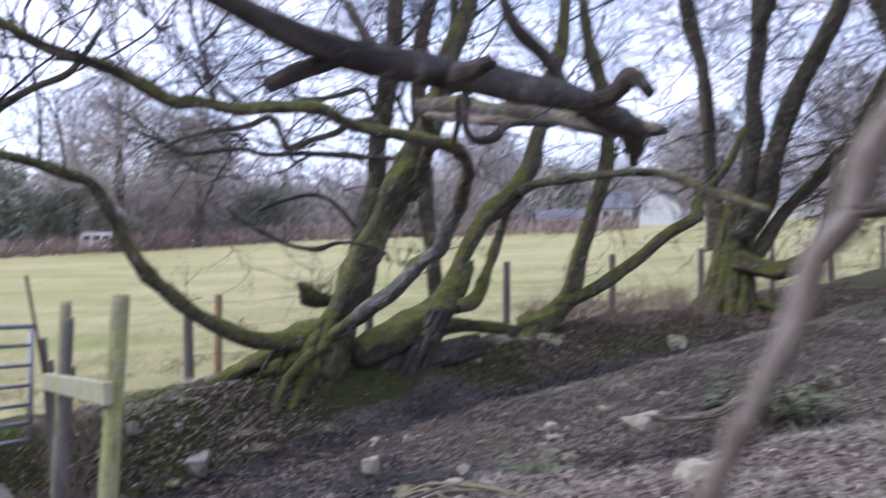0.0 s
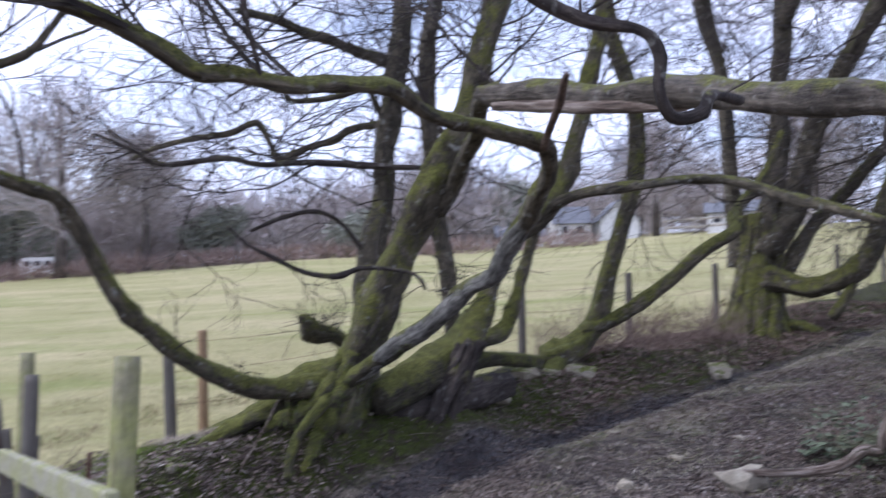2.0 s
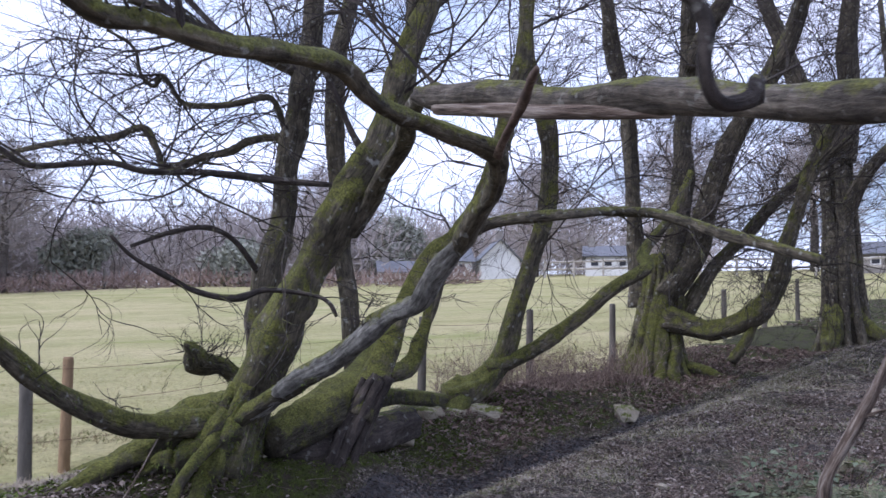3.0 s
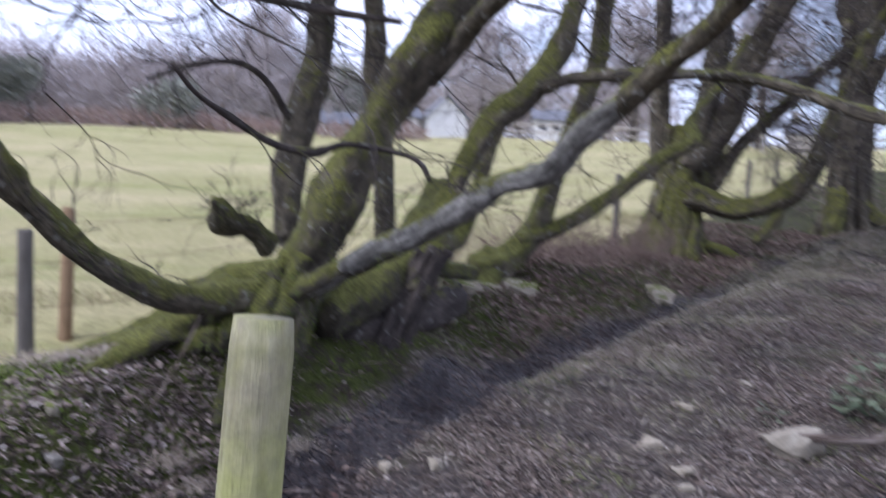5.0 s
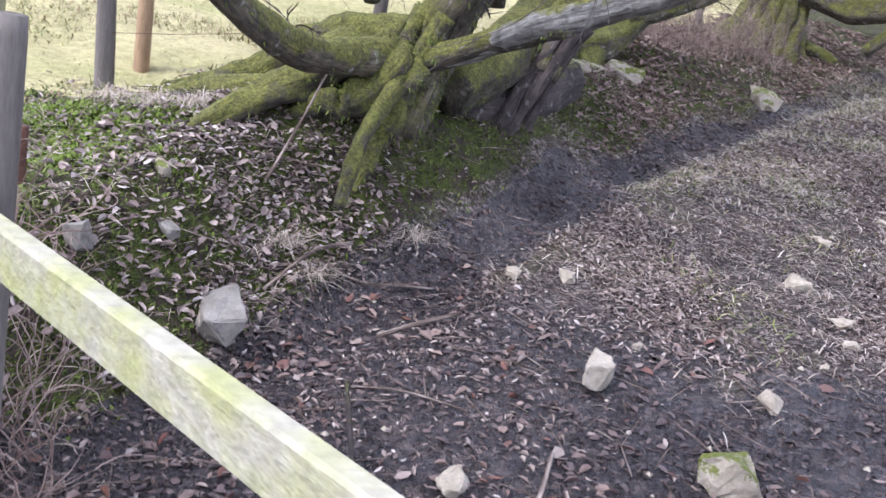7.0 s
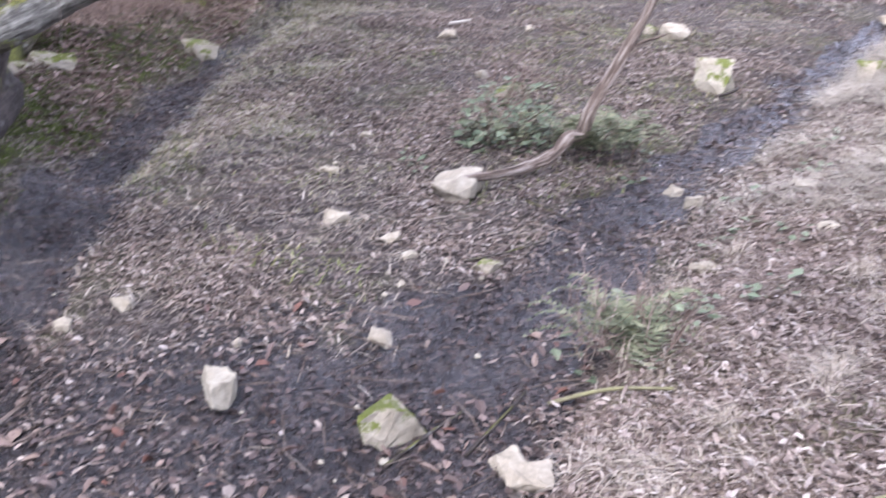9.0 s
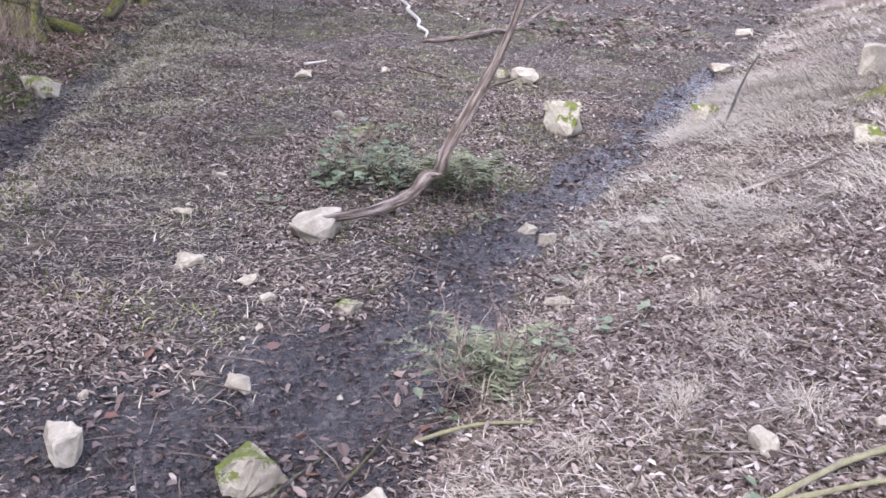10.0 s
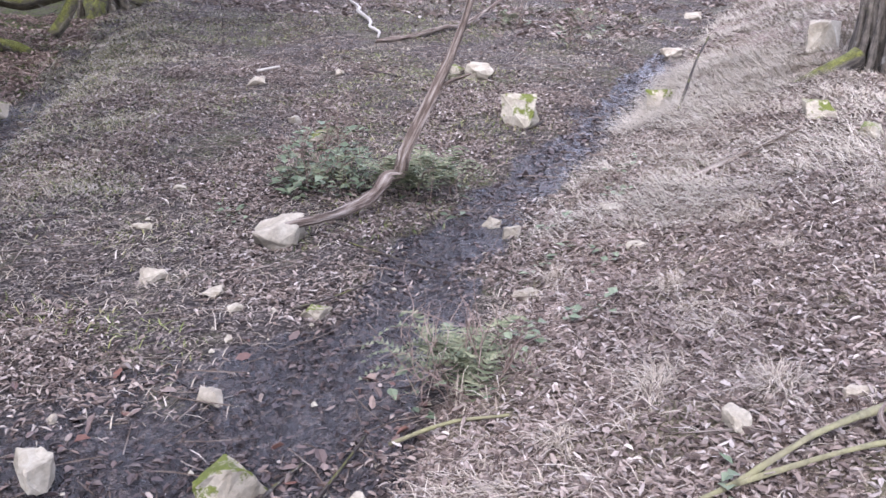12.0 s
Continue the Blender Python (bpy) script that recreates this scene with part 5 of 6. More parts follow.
at_base(part("post", round_post((-1.06, 3.27, 1.497), (-1.13, 3.20, gz(-1.1, 3.25) - 0.2), 0.047, "rail_post", 1), bridge, "round post green with algae, sawn flat"), bridge)
at_base(part("post", round_post((-2.46, 5.19, 1.42), (-2.50, 5.13, gz(-2.5, 5.1) - 0.2), 0.042, "rail_post", 2), bridge), bridge)
at_base(part("post", round_post((-2.38, 5.09, 1.30), (-2.43, 5.02, gz(-2.4, 5.0) - 0.2), 0.040, "old_post", 3), bridge, "shorter bark-covered post"), bridge)
s = Soup()
mid = Vector((-1.801, 4.104, 0.912))
box(s, (2.48, 0.05, 0.125), mid, turn_to((-1.495, 1.956, -0.169)), 0.008)
board = at_base(part("rail", s.mesh("rail", M["rail_board"]), bridge, "sawn board with algae along its top"), bridge)
s = Soup()
nail_mark(s, mid + Vector((0.50, -0.65, 0.07)) + Vector((-0.79, -0.61, 0)) * 0.026, 0.012)
at_base(part("bolt", s.mesh("bolt", M["rust"]), board), bridge)
for k in range(3):
    s = Soup()
    c = Vector((-1.83, 3.55, 0.0)) + Vector((-0.69, -0.72, 0)) * (0.235 * (k - 0.2))
    box(s, (2.7, 0.225, 0.07), (c.x, c.y, 0.10 + 0.006 * (k % 2)), turn_to((WAY.x, WAY.y, 0.03)), 0.012)
    at_base(part("plank", s.mesh("plank", M["deck"]), bridge, "slimy green deck plank"), bridge)
for t in (-1.15, 1.15):
    s = Soup()
    c = Vector((-1.93, 3.45, 0.0)) + WAY * t
    box(s, (0.85, 0.2, 0.35), (c.x, c.y, -0.12), turn_to((0.69, 0.72, 0)), 0.02)
    at_base(part("bearer", s.mesh("bearer", M["old_post"]), bridge), bridge)


# ---- field gate ----
gate = thing("field_gate", (-2.97, 5.57, 0.2), "seven-barred galvanised steel field gate, shut", "gate")
GATE_R, GATE_W = Vector((-2.97, 5.57, 0)), Vector((-0.36, -0.93, 0)).normalized()


def tube_part(name, a, b, r, parent, mat="steel", sides=10, label=""):
    s = Soup()
    s.tube([Vector(a), Vector(a).lerp(Vector(b), 0.5), Vector(b)], [r, r, r], sides)
    return at_base(part(name, s.mesh(name, M[mat], True), parent, label), parent)


for k, h in enumerate((0.30, 0.44, 0.585, 0.74, 0.90, 1.06, 1.21)):
    a, b = GATE_R + Vector((0, 0, h)), GATE_R + GATE_W * 3.0 + Vector((0, 0, h + 0.05))
    tube_part("bar", a, b, 0.021 if k in (0, 6) else 0.016, gate)
for t in (0.0, 1.05, 2.1, 3.0):
    p = GATE_R + GATE_W * t
    tube_part("upright", p + Vector((0, 0, 0.28 + 0.017 * t)), p + Vector((0, 0, 1.23 + 0.017 * t)), 0.021 if t in (0, 3) else 0.014, gate)


# ---- fence ----
def fence_post(x, y, top, r, mat, label, lean=(0, 0)):
    ob = new("fence_post", round_post((x, y, top), (x - lean[0], y - lean[1], gz(x, y) - 0.3), r, mat, int(abs(x * 70) + 3), 12))
    return tagged(ob, label, "fence post", "posts of the field fence")


fence_post(-2.76, 8.2, 1.28, 0.052, "old_post", "dark weathered fence post at the hedge bank", (-0.03, 0))
fence_post(-2.62, 8.75, 1.42, 0.046, "new_post", "newer brown fence post beside an old one")
FENCE = [(-2.76, 8.2)]
for u in (6.4, 8.8, 11.15, 13.6, 16.0, 18.4, 20.8, 23.2, 25.6, 28.0):
    x, y = 0.69 * u - 0.72 * 7.6, 0.72 * u + 0.69 * 7.6
    FENCE.append((x, y))
    fence_post(x, y, gz(x, y) + 1.02, 0.05, "old_post", "weathered fence post on the field edge", (0.02, 0.01))
wires = thing("fence_wire", (0, 10, 1.0), "thin slack wire strands between the fence posts", "wire")
for h in (0.35, 0.65, 0.92):
    s = Soup()
    line = []
    for (ax, ay), (bx, by) in zip(FENCE, FENCE[1:]):
        for t in np.linspace(0, 1, 6, endpoint=False):
            x, y = ax + (bx - ax) * t, ay + (by - ay) * t
            za, zb = gz(ax, ay), gz(bx, by)
            line.append((x + 0.05, y - 0.05, za + (zb - za) * t + h - 0.05 * t * (1 - t) * 4))
    s.tube(line, [0.0022] * len(line), 3, cap=False)
    at_base(part("strand", s.mesh("strand", M["rust"]), wires), wires)
stake = tagged(new("iron_stake", round_post((-2.93, 5.42, 1.62), (-2.72, 5.55, 0.25), 0.014, "rust", 7, 6)), "thin rusty iron stake leaning by the gate", "stake")
for k, (x, y, h, lx) in enumerate(((-2.78, 5.52, 1.12, 0.06), (-2.70, 5.45, 0.95, 0.03), (-2.62, 5.5, 0.9, -0.05), (-2.56, 5.4, 0.75, 0.02))):
    tagged(new("stake", round_post((x - lx, y, h), (x + lx, y, gz(x, y) - 0.1), 0.026 - 0.003 * k, "old_post", 30 + k, 8)), "old split stake at the end of the gate", "stake", "stakes beside the gate")
tagged(new("stake", round_post((-2.72, 6.52, 0.62), (-2.74, 6.54, gz(-2.7, 6.5) - 0.1), 0.02, "rust", 37, 8)), "short rusty stub on the hedge bank", "stake", "stakes beside the gate")


# ---- the tree on the dry bank ----
grow_tree((6.1, 3.9, 1.0), "thick old tree with deeply ridged stringy bark", [
    ("trunk", "old_log", ridges((6.15, 3.85, 0.8), (6.08, 3.84, 3.0), 0.36, 0.27, 19, 41, 0.13, 0.35)),
    ("stem", "old_log", [(6.15, 3.85, 0.85, 0.30), (6.15, 3.85, 1.1, 0.33), (6.12, 3.85, 1.5, 0.29), (6.1, 3.85, 2.2, 0.27), (6.0, 3.8, 3.2, 0.25), (5.9, 3.7, 4.6, 0.2), (5.8, 3.6, 6.2, 0.14)]),
    ("root", "old_log", [(5.95, 4.05, 1.2, 0.12), (5.7, 4.3, 1.05, 0.08), (5.5, 4.5, 0.95, 0.05)]),
    ("root", "old_log", [(5.95, 3.75, 1.2, 0.14), (5.6, 3.7, 1.05, 0.09), (5.3, 3.65, 0.95, 0.04)]),
    ("root", "old_log", [(6.0, 4.1, 1.15, 0.1), (6.1, 4.5, 1.0, 0.06), (6.2, 4.8, 0.9, 0.03)]),
    ("bough", "bark", [(6.0, 3.8, 3.4, 0.16), (5.6, 3.4, 4.2, 0.12), (5.0, 3.0, 5.0, 0.08), (4.4, 2.8, 5.6, 0.04)]),
], {1: (6, 1.0, 0.75, 0), 5: (10, 0.9, 0.4, 0)}, 9)


# ---- plants by the lane ----
def blades(s, x, y, n, length, spread, rnd, width=0.004, flat=0.5, height=1.0):
    """A tussock: n bent blades from one root."""
    z = gz(x, y)
    for k in range(n):
        a, l = rnd.rand() * 6.283, length * (0.5 + 0.7 * rnd.rand())
        d = np.array((math.cos(a), math.sin(a), 0))
        side = np.array((-d[1], d[0], 0)) * width * (0.6 + 0.8 * rnd.rand())
        b = np.array((x, y, z)) + np.array(((rnd.rand() - 0.5), (rnd.rand() - 0.5), 0)) * spread
        f = flat * (0.5 + rnd.rand())
        m = b + d * l * 0.4 * f + np.array((0, 0, l * 0.45 * height * (1.15 - 0.6 * f)))
        t = b + d * l * f + np.array((0, 0, l * height * max(0.05, 0.75 - 0.75 * f)))
        s.add([b - side, b + side, m + side * 0.8, m - side * 0.8, t], [(0, 1, 2, 3), (3, 2, 4)])


def leaf_fan(s, base, way, length, rnd, pairs=9, size=0.03):
    """A fern frond: a bent midrib with leaflets on both sides."""
    w = np.array(way, float)
    w /= np.linalg.norm(w)
    side = np.cross(w, (0, 0, 1.0))
    side /= np.linalg.norm(side) + 1e-9
    for k in range(pairs):
        t = (k + 1) / pairs
        p = np.array(base) + w * length * t + np.array((0, 0, length * (0.7 * t - 0.95 * t * t)))
        l = size * (1.15 - 0.8 * t) * 2.2
        for sg in (-1, 1):
            q = p + sg * side * l + w * l * 0.35 + np.array((0, 0, (rnd.rand() - 0.6) * 0.02))
            s.add([p - w * size * 0.28, p + w * size * 0.28, q], [(0, 1, 2)])


def broad_leaf(s, at, rnd, size, tilt=0.7):
    """A pointed oval leaf folded on its midrib."""
    a = rnd.rand() * 6.283
    d = np.array((math.cos(a), math.sin(a), (rnd.rand() - 0.5) * tilt))
    n = np.array(((rnd.rand() - 0.5) * tilt, (rnd.rand() - 0.5) * tilt, 1.0))
    e = np.cross(n, d)
    e /= np.linalg.norm(e)
    up = np.array((0, 0, size * 0.12))
    p = np.array(at)
    s.add([p, p + d * size * 0.4 + e * size * 0.34 + up, p + d * size, p + d * size * 0.4 - e * size * 0.34 + up, p + d * size * 0.45],
          [(0, 4, 1), (1, 4, 2), (2, 4, 3), (3, 4, 0)])


def plant(name, x, y, label, category, seed, fronds=0, frond=0.3, leaves=0, leaf=0.06, stems=0, height=0.3, spread=0.15, straw=0, group="plants on the lane"):
    rnd = np.random.RandomState(seed)
    ob = thing(name, (x, y, gz(x, y)), label, category, group)
    z = gz(x, y)
    if fronds:
        s = Soup()
        for k in range(fronds):
            a = rnd.rand() * 6.283
            b = (x + (rnd.rand() - 0.5) * spread, y + (rnd.rand() - 0.5) * spread, z + 0.02 + 0.1 * rnd.rand())
            leaf_fan(s, b, (math.cos(a), math.sin(a), 0.25 + 0.6 * rnd.rand()), frond * (0.6 + 0.6 * rnd.rand()), rnd, 12, 0.027)
        at_base(part("frond_spray", s.mesh("frond_spray", M["fern"]), ob), ob)["kind"] = "stuff"
    if leaves:
        s = Soup()
        for k in range(leaves):
            r, a = spread * math.sqrt(rnd.rand()), rnd.rand() * 6.283
            px, py = x + r * math.cos(a), y + r * math.sin(a)
            broad_leaf(s, (px, py, gz(px, py) + 0.02 + height * rnd.rand() ** 1.4 * (1 - 0.5 * r / spread)), rnd, leaf * (0.6 + 0.7 * rnd.rand()))
        at_base(part("foliage", s.mesh("foliage", M["leaf_green"]), ob), ob)["kind"] = "stuff"
    if stems:
        s = Soup()
        for k in range(stems):
            d = np.array((rnd.rand() - 0.5, rnd.rand() - 0.5, 0.6 + rnd.rand()))
            twig(s, (x + (rnd.rand() - 0.5) * spread, y + (rnd.rand() - 0.5) * spread, z - 0.01), d / np.linalg.norm(d), height * (0.6 + 0.6 * rnd.rand()), 0.004, rnd, 1)
        at_base(part("stalk_tangle", s.mesh("stalk_tangle", M["bramble"]), ob), ob)["kind"] = "stuff"
    if straw:
        s = Soup()
        blades(s, x, y, straw, height * 1.1, spread, rnd, 0.0035, 0.6)
        at_base(part("grass_tuft", s.mesh("grass_tuft", M["straw"]), ob), ob)["kind"] = "stuff"
    return ob


plant("fern_clump", 1.04, 4.98, "ragged fern clump with dead brown stems beside the mud", "fern", 1, 64, 0.34, 26, 0.06, 26, 0.36, 0.32, 30)
plant("bramble_bush", 2.95, 7.15, "low evergreen bramble over a mossy stone", "bush", 2, 14, 0.28, 260, 0.085, 22, 0.48, 0.36)
plant("fern_clump", 3.12, 6.48, "green fern clump behind the fallen branch", "fern", 3, 110, 0.40, 70, 0.07, 10, 0.34, 0.42)
plant("bramble_bush", 3.75, 7.6, "small leafy bramble by a mossy stone", "bush", 4, 6, 0.22, 40, 0.07, 8, 0.25, 0.25)
for k, (x, y, n, sp) in enumerate(((1.63, 4.63, 16, 0.12), (1.41, 4.81, 9, 0.1), (2.15, 7.28, 12, 0.12), (2.35, 5.13, 16, 0.14), (2.31, 4.85, 12, 0.12), (3.45, 5.13, 16, 0.14), (3.0, 5.35, 12, 0.16), (0.35, 3.75, 6, 0.08), (3.9, 5.3, 12, 0.15))):
    plant("ivy_patch", x, y, "small patch of dark green leaves in the litter", "ivy", 30 + k, 0, 0.12, n, 0.06, 0, 0.08, sp)
for k, (x, y) in enumerate(((9.8, 9.0), (10.8, 8.4), (8.9, 7.6))):
    plant("fern_clump", x, y, "straggly green fern by the stream", "fern", 50 + k, 14, 0.35, 30, 0.07, 12, 0.4, 0.35)
for k, (x, y) in enumerate(((3.0, 12.0), (2.5, 12.4), (1.9, 12.0), (1.6, 12.6), (4.9, 14.2), (2.2, 12.9), (-2.6, 5.6), (-2.75, 5.9), (-2.45, 5.2), (1.3, 11.4), (2.0, 11.3), (2.6, 11.8), (3.2, 11.9), (1.0, 11.9), (1.6, 11.8), (3.4, 12.5))):
    plant("dead_bracken", x, y, "collapsed brown bracken on the hedge bank", "bracken", 60 + k, 0, 0, 0, 0, 34, 0.5, 0.5, 0)


# ---- leaf litter, grass and moss ----
def leaf_carpet(name, label, xs, ys, size, material, rnd, lift=0.006, flat=0.5, broad=1.0):
    """Curled leaves lying about, each folded on its midrib."""
    n = len(xs)
    z = lay(xs, ys) + lift * rnd.rand(n)
    a = rnd.rand(n) * 2 * math.pi
    l = size * (0.45 + 0.9 * rnd.rand(n) ** 1.5)
    w = l * (0.08 + 0.18 * rnd.rand(n) ** 1.3) * broad
    d = np.stack([np.cos(a), np.sin(a), (rnd.rand(n) - 0.5) * flat], -1)
    e = np.stack([-np.sin(a), np.cos(a), (rnd.rand(n) - 0.5) * flat], -1)
    p = np.stack([xs, ys, z], -1)
    up = np.array((0, 0, 1.0)) * (l * (0.05 + 0.28 * rnd.rand(n)))[:, None]
    tip = np.array((0, 0, 1.0)) * (l * 0.3 * (rnd.rand(n) - 0.3))[:, None]
    v = np.stack([p - d * l[:, None] / 2 + tip, p - d * (l / 6)[:, None] + e * w[:, None] + up, p + d * (l / 4)[:, None] + e * w[:, None] * 0.8 + up, p + d * l[:, None] / 2 + tip,
                  p + d * (l / 4)[:, None] - e * w[:, None] * 0.8 + up, p - d * (l / 6)[:, None] - e * w[:, None] + up], 1).reshape(-1, 3)
    b = np.arange(n)[:, None] * 6
    f = np.concatenate([b + np.array((0, 1, 2, 3)), b + np.array((0, 3, 4, 5))]).tolist()
    return tagged(new(name, raw_mesh(name, v, f, material)), label, "leaves", kind="stuff")


def scatter(rnd, n, x0, x1, y0, y1, weigh):
    xs, ys = x0 + (x1 - x0) * rnd.rand(n * 3), y0 + (y1 - y0) * rnd.rand(n * 3)
    keep = rnd.rand(n * 3) < weigh(xs, ys)
    return xs[keep][:n], ys[keep][:n]


def clumped(x, y, size, shift):
    return ramp(0.35, 0.7, grain(x, y, size, shift))


rnd = np.random.RandomState(77)
lane_w = lambda x, y: (1 - zones(x, y)[1]) * (1 - 0.93 * zones(x, y)[0]) * (0.10 + 0.90 * ramp(0.36, 0.66, grain(x, y, 0.5, 11))) * (1 - 0.35 * zones(x, y)[2]) * (1 - 0.8 * zones(x, y)[3])
xs, ys = scatter(rnd, 105000, -3.2, 6.5, 3.4, 10.5, lane_w)
leaf_carpet("leaf_litter", "dead brown leaves strewn over the lane and banks", xs, ys, 0.036, M["leaf_dead"], rnd, 0.016, 1.0, 0.95)
xs, ys = scatter(rnd, 34000, 4.0, 14, 4.0, 15, lane_w)
leaf_carpet("leaf_litter", "dead brown leaves strewn up the lane", xs, ys, 0.05, M["leaf_dead"], rnd)
xs, ys = scatter(rnd, 26000, 9, 24, 7, 26, lane_w)
leaf_carpet("leaf_litter", "dead brown leaves far up the lane", xs, ys, 0.1, M["leaf_dead"], rnd, 0.02, 0.8)
xs, ys = scatter(rnd, 6500, -3.4, 1.5, 5.0, 9.6, lambda x, y: zones(x, y)[3] * clumped(x, y, 0.8, 12) * (1 - 0.85 * ramp(4.5, 5.2, along(x, y)[0])) * (0.15 + 0.85 * ramp(0.9, 1.6, np.hypot(x + 0.4, y - 8.0))))
more = scatter(rnd, 3000, -2.6, -0.9, 5.9, 7.7, lambda x, y: zones(x, y)[3] * (1 - ramp(4.5, 5.2, along(x, y)[0])) * (0.25 + 0.75 * clumped(x, y, 0.45, 33)))
xs, ys = np.concatenate([xs, more[0]]), np.concatenate([ys, more[1]])
leaf_carpet("leaf_litter", "drifts of dead leaves on the hedge bank", xs, ys, 0.05, M["leaf_dead"], rnd, 0.03, 1.1, 1.2)
xs, ys = scatter(rnd, 46000, -0.9, 5.5, 2.7, 5.9, lambda x, y: zones(x, y)[2] * (0.45 + 0.55 * clumped(x, y, 0.4, 19)))
leaf_carpet("leaf_litter", "dead leaves caught among the dry grass of the bank", xs, ys, 0.038, M["leaf_dead"], rnd, 0.025, 1.2, 0.9)
xs, ys = scatter(rnd, 26000, 0.5, 7.5, 8.5, 16, lambda x, y: zones(x, y)[3] * (0.3 + 0.7 * clumped(x, y, 0.8, 21)))
leaf_carpet("leaf_litter", "brown leaves and bracken bits on the upper hedge bank", xs, ys, 0.06, M["bramble"], rnd, 0.03, 1.2)
xs, ys = scatter(rnd, 24000, -3, 8, 3.8, 12, lambda x, y: zones(x, y)[0] * (0.3 + 0.7 * clumped(x, y, 0.3, 28)))
leaf_carpet("wet_leaves", "black sodden leaves in the wet mud", xs, ys, 0.042, M["leaf_wet"], rnd, 0.008, 0.6, 1.4)
xs, ys = scatter(rnd, 7000, 4, 14, 3.8, 15, lambda x, y: zones(x, y)[0])
leaf_carpet("wet_leaves", "dark sodden leaves in the stream up the lane", xs, ys, 0.06, M["leaf_wet"], rnd, 0.010, 0.6, 1.3)
xs, ys = scatter(rnd, 900, -3, 1.2, 4.3, 7.2, lambda x, y: zones(x, y)[0] * (0.2 + 0.8 * clumped(x, y, 0.5, 25)))
leaf_carpet("wet_leaves", "rust-brown and pale leaves fallen on the wet mud", xs, ys, 0.06, M["leaf_rust"], rnd, 0.014, 0.9, 1.4)


def grass_field(name, label, xs, ys, length, width, flat, material, rnd, comb=None):
    """Single bent blades, many at a time."""
    n = len(xs)
    z = lay(xs, ys) - 0.004
    a = rnd.rand(n) * 2 * math.pi
    if comb is not None:
        a = comb + 0.55 * rnd.randn(n) + 1.6 * (grain(xs, ys, 0.5, 34) - 0.5)
    l = length * (0.4 + 0.9 * rnd.rand(n))
    f = np.clip(flat * (0.6 + 0.7 * rnd.rand(n)), 0, 1.1)
    d = np.stack([np.cos(a), np.sin(a), 0 * a], -1)
    e = np.stack([-np.sin(a), np.cos(a), 0 * a], -1) * (width * (0.6 + 0.8 * rnd.rand(n)))[:, None]
    p = np.stack([xs, ys, z], -1)
    up = np.array((0, 0, 1.0))
    m = p + d * (l * 0.5 * f)[:, None] + up * (l * (0.5 - 0.38 * f))[:, None]
    t = p + d * (l * f)[:, None] + up * (l * np.maximum(0.9 - 0.9 * f, 0.02))[:, None]
    v = np.stack([p - e, p + e, m + e * 0.8, m - e * 0.8, t], 1).reshape(-1, 3)
    b = np.arange(n)[:, None] * 5
    faces = (b + np.array((0, 1, 2, 3))).tolist() + (b + np.array((3, 2, 4))).tolist()
    return tagged(new(name, raw_mesh(name, v, faces, material)), label, "grass", kind="stuff")


xs, ys = scatter(rnd, 66000, -1.0, 6.5, 2.6, 6.2, lambda x, y: zones(x, y)[2] * (0.06 + 0.94 * ramp(0.5, 0.72, 0.6 * grain(x, y, 0.42, 14) + 0.4 * grain(x, y, 0.15, 24))))
grass_field("dry_grass", "pale flattened dry grass on the bank", xs, ys, 0.15, 0.0022, 0.97, M["straw"], rnd)
xs, ys = scatter(rnd, 17000, 2.2, 8, 3.0, 6.6, lambda x, y: zones(x, y)[2] * ramp(2.4, 3.6, x) * (0.1 + 0.9 * ramp(0.42, 0.66, 0.6 * grain(x, y, 0.5, 35) + 0.4 * grain(x, y, 0.16, 36))))
grass_field("thatch", "long pale dead grass combed down the bank", xs, ys, 0.3, 0.0025, 0.95, M["thatch"], rnd, 1.75)
xs, ys = scatter(rnd, 20000, 6, 16, 2, 9, lambda x, y: zones(x, y)[2] * (0.3 + 0.7 * clumped(x, y, 0.6, 37)))
grass_field("dry_grass", "pale dry grass further up the bank", xs, ys, 0.24, 0.005, 0.9, M["thatch"], rnd, 1.75)
xs, ys = scatter(rnd, 16000, 0.5, 12, 6.0, 13, lambda x, y: (1 - zones(x, y)[0]) * (1 - zones(x, y)[2]) * (1 - zones(x, y)[3]) * ramp(0.5, 0.7, grain(x, y, 0.9, 15)))
grass_field("lane_grass", "thin worn grass on the crown of the lane", xs, ys, 0.10, 0.003, 0.8, M["green_grass"], rnd)
xs, ys = scatter(rnd, 26000, -0.5, 12, 5.5, 13, lambda x, y: (1 - zones(x, y)[0]) * (1 - zones(x, y)[2]) * (1 - zones(x, y)[3]) * (0.3 + 0.7 * ramp(0.48, 0.7, grain(x, y, 0.6, 20))))
grass_field("lane_straw", "withered grass strands trodden into the lane", xs, ys, 0.13, 0.0025, 1.0, M["straw"], rnd)
crown = lambda x, y: np.exp(-((along(x, y)[1] - 4.5) / 0.75) ** 2) * (1 - zones(x, y)[0]) * ramp(5.9, 7.6, along(x, y)[0]) * (0.2 + 0.8 * ramp(0.42, 0.68, grain(x, y, 0.5, 23)))
xs, ys = scatter(rnd, 90000, -0.5, 9, 6, 15, crown)
grass_field("lane_straw", "pale withered grass along the crown of the lane", xs, ys, 0.13, 0.003, 0.95, M["thatch"], rnd)
xs, ys = scatter(rnd, 70000, -0.5, 9, 6, 15, crown)
grass_field("lane_grass", "thin green grass along the crown of the lane", xs, ys, 0.09, 0.003, 0.85, M["green_grass"], rnd)
xs, ys = scatter(rnd, 20000, -7, 9, 6, 19, lambda x, y: zones(x, y)[1] * (0.3 + 0.7 * clumped(x, y, 0.6, 16)))
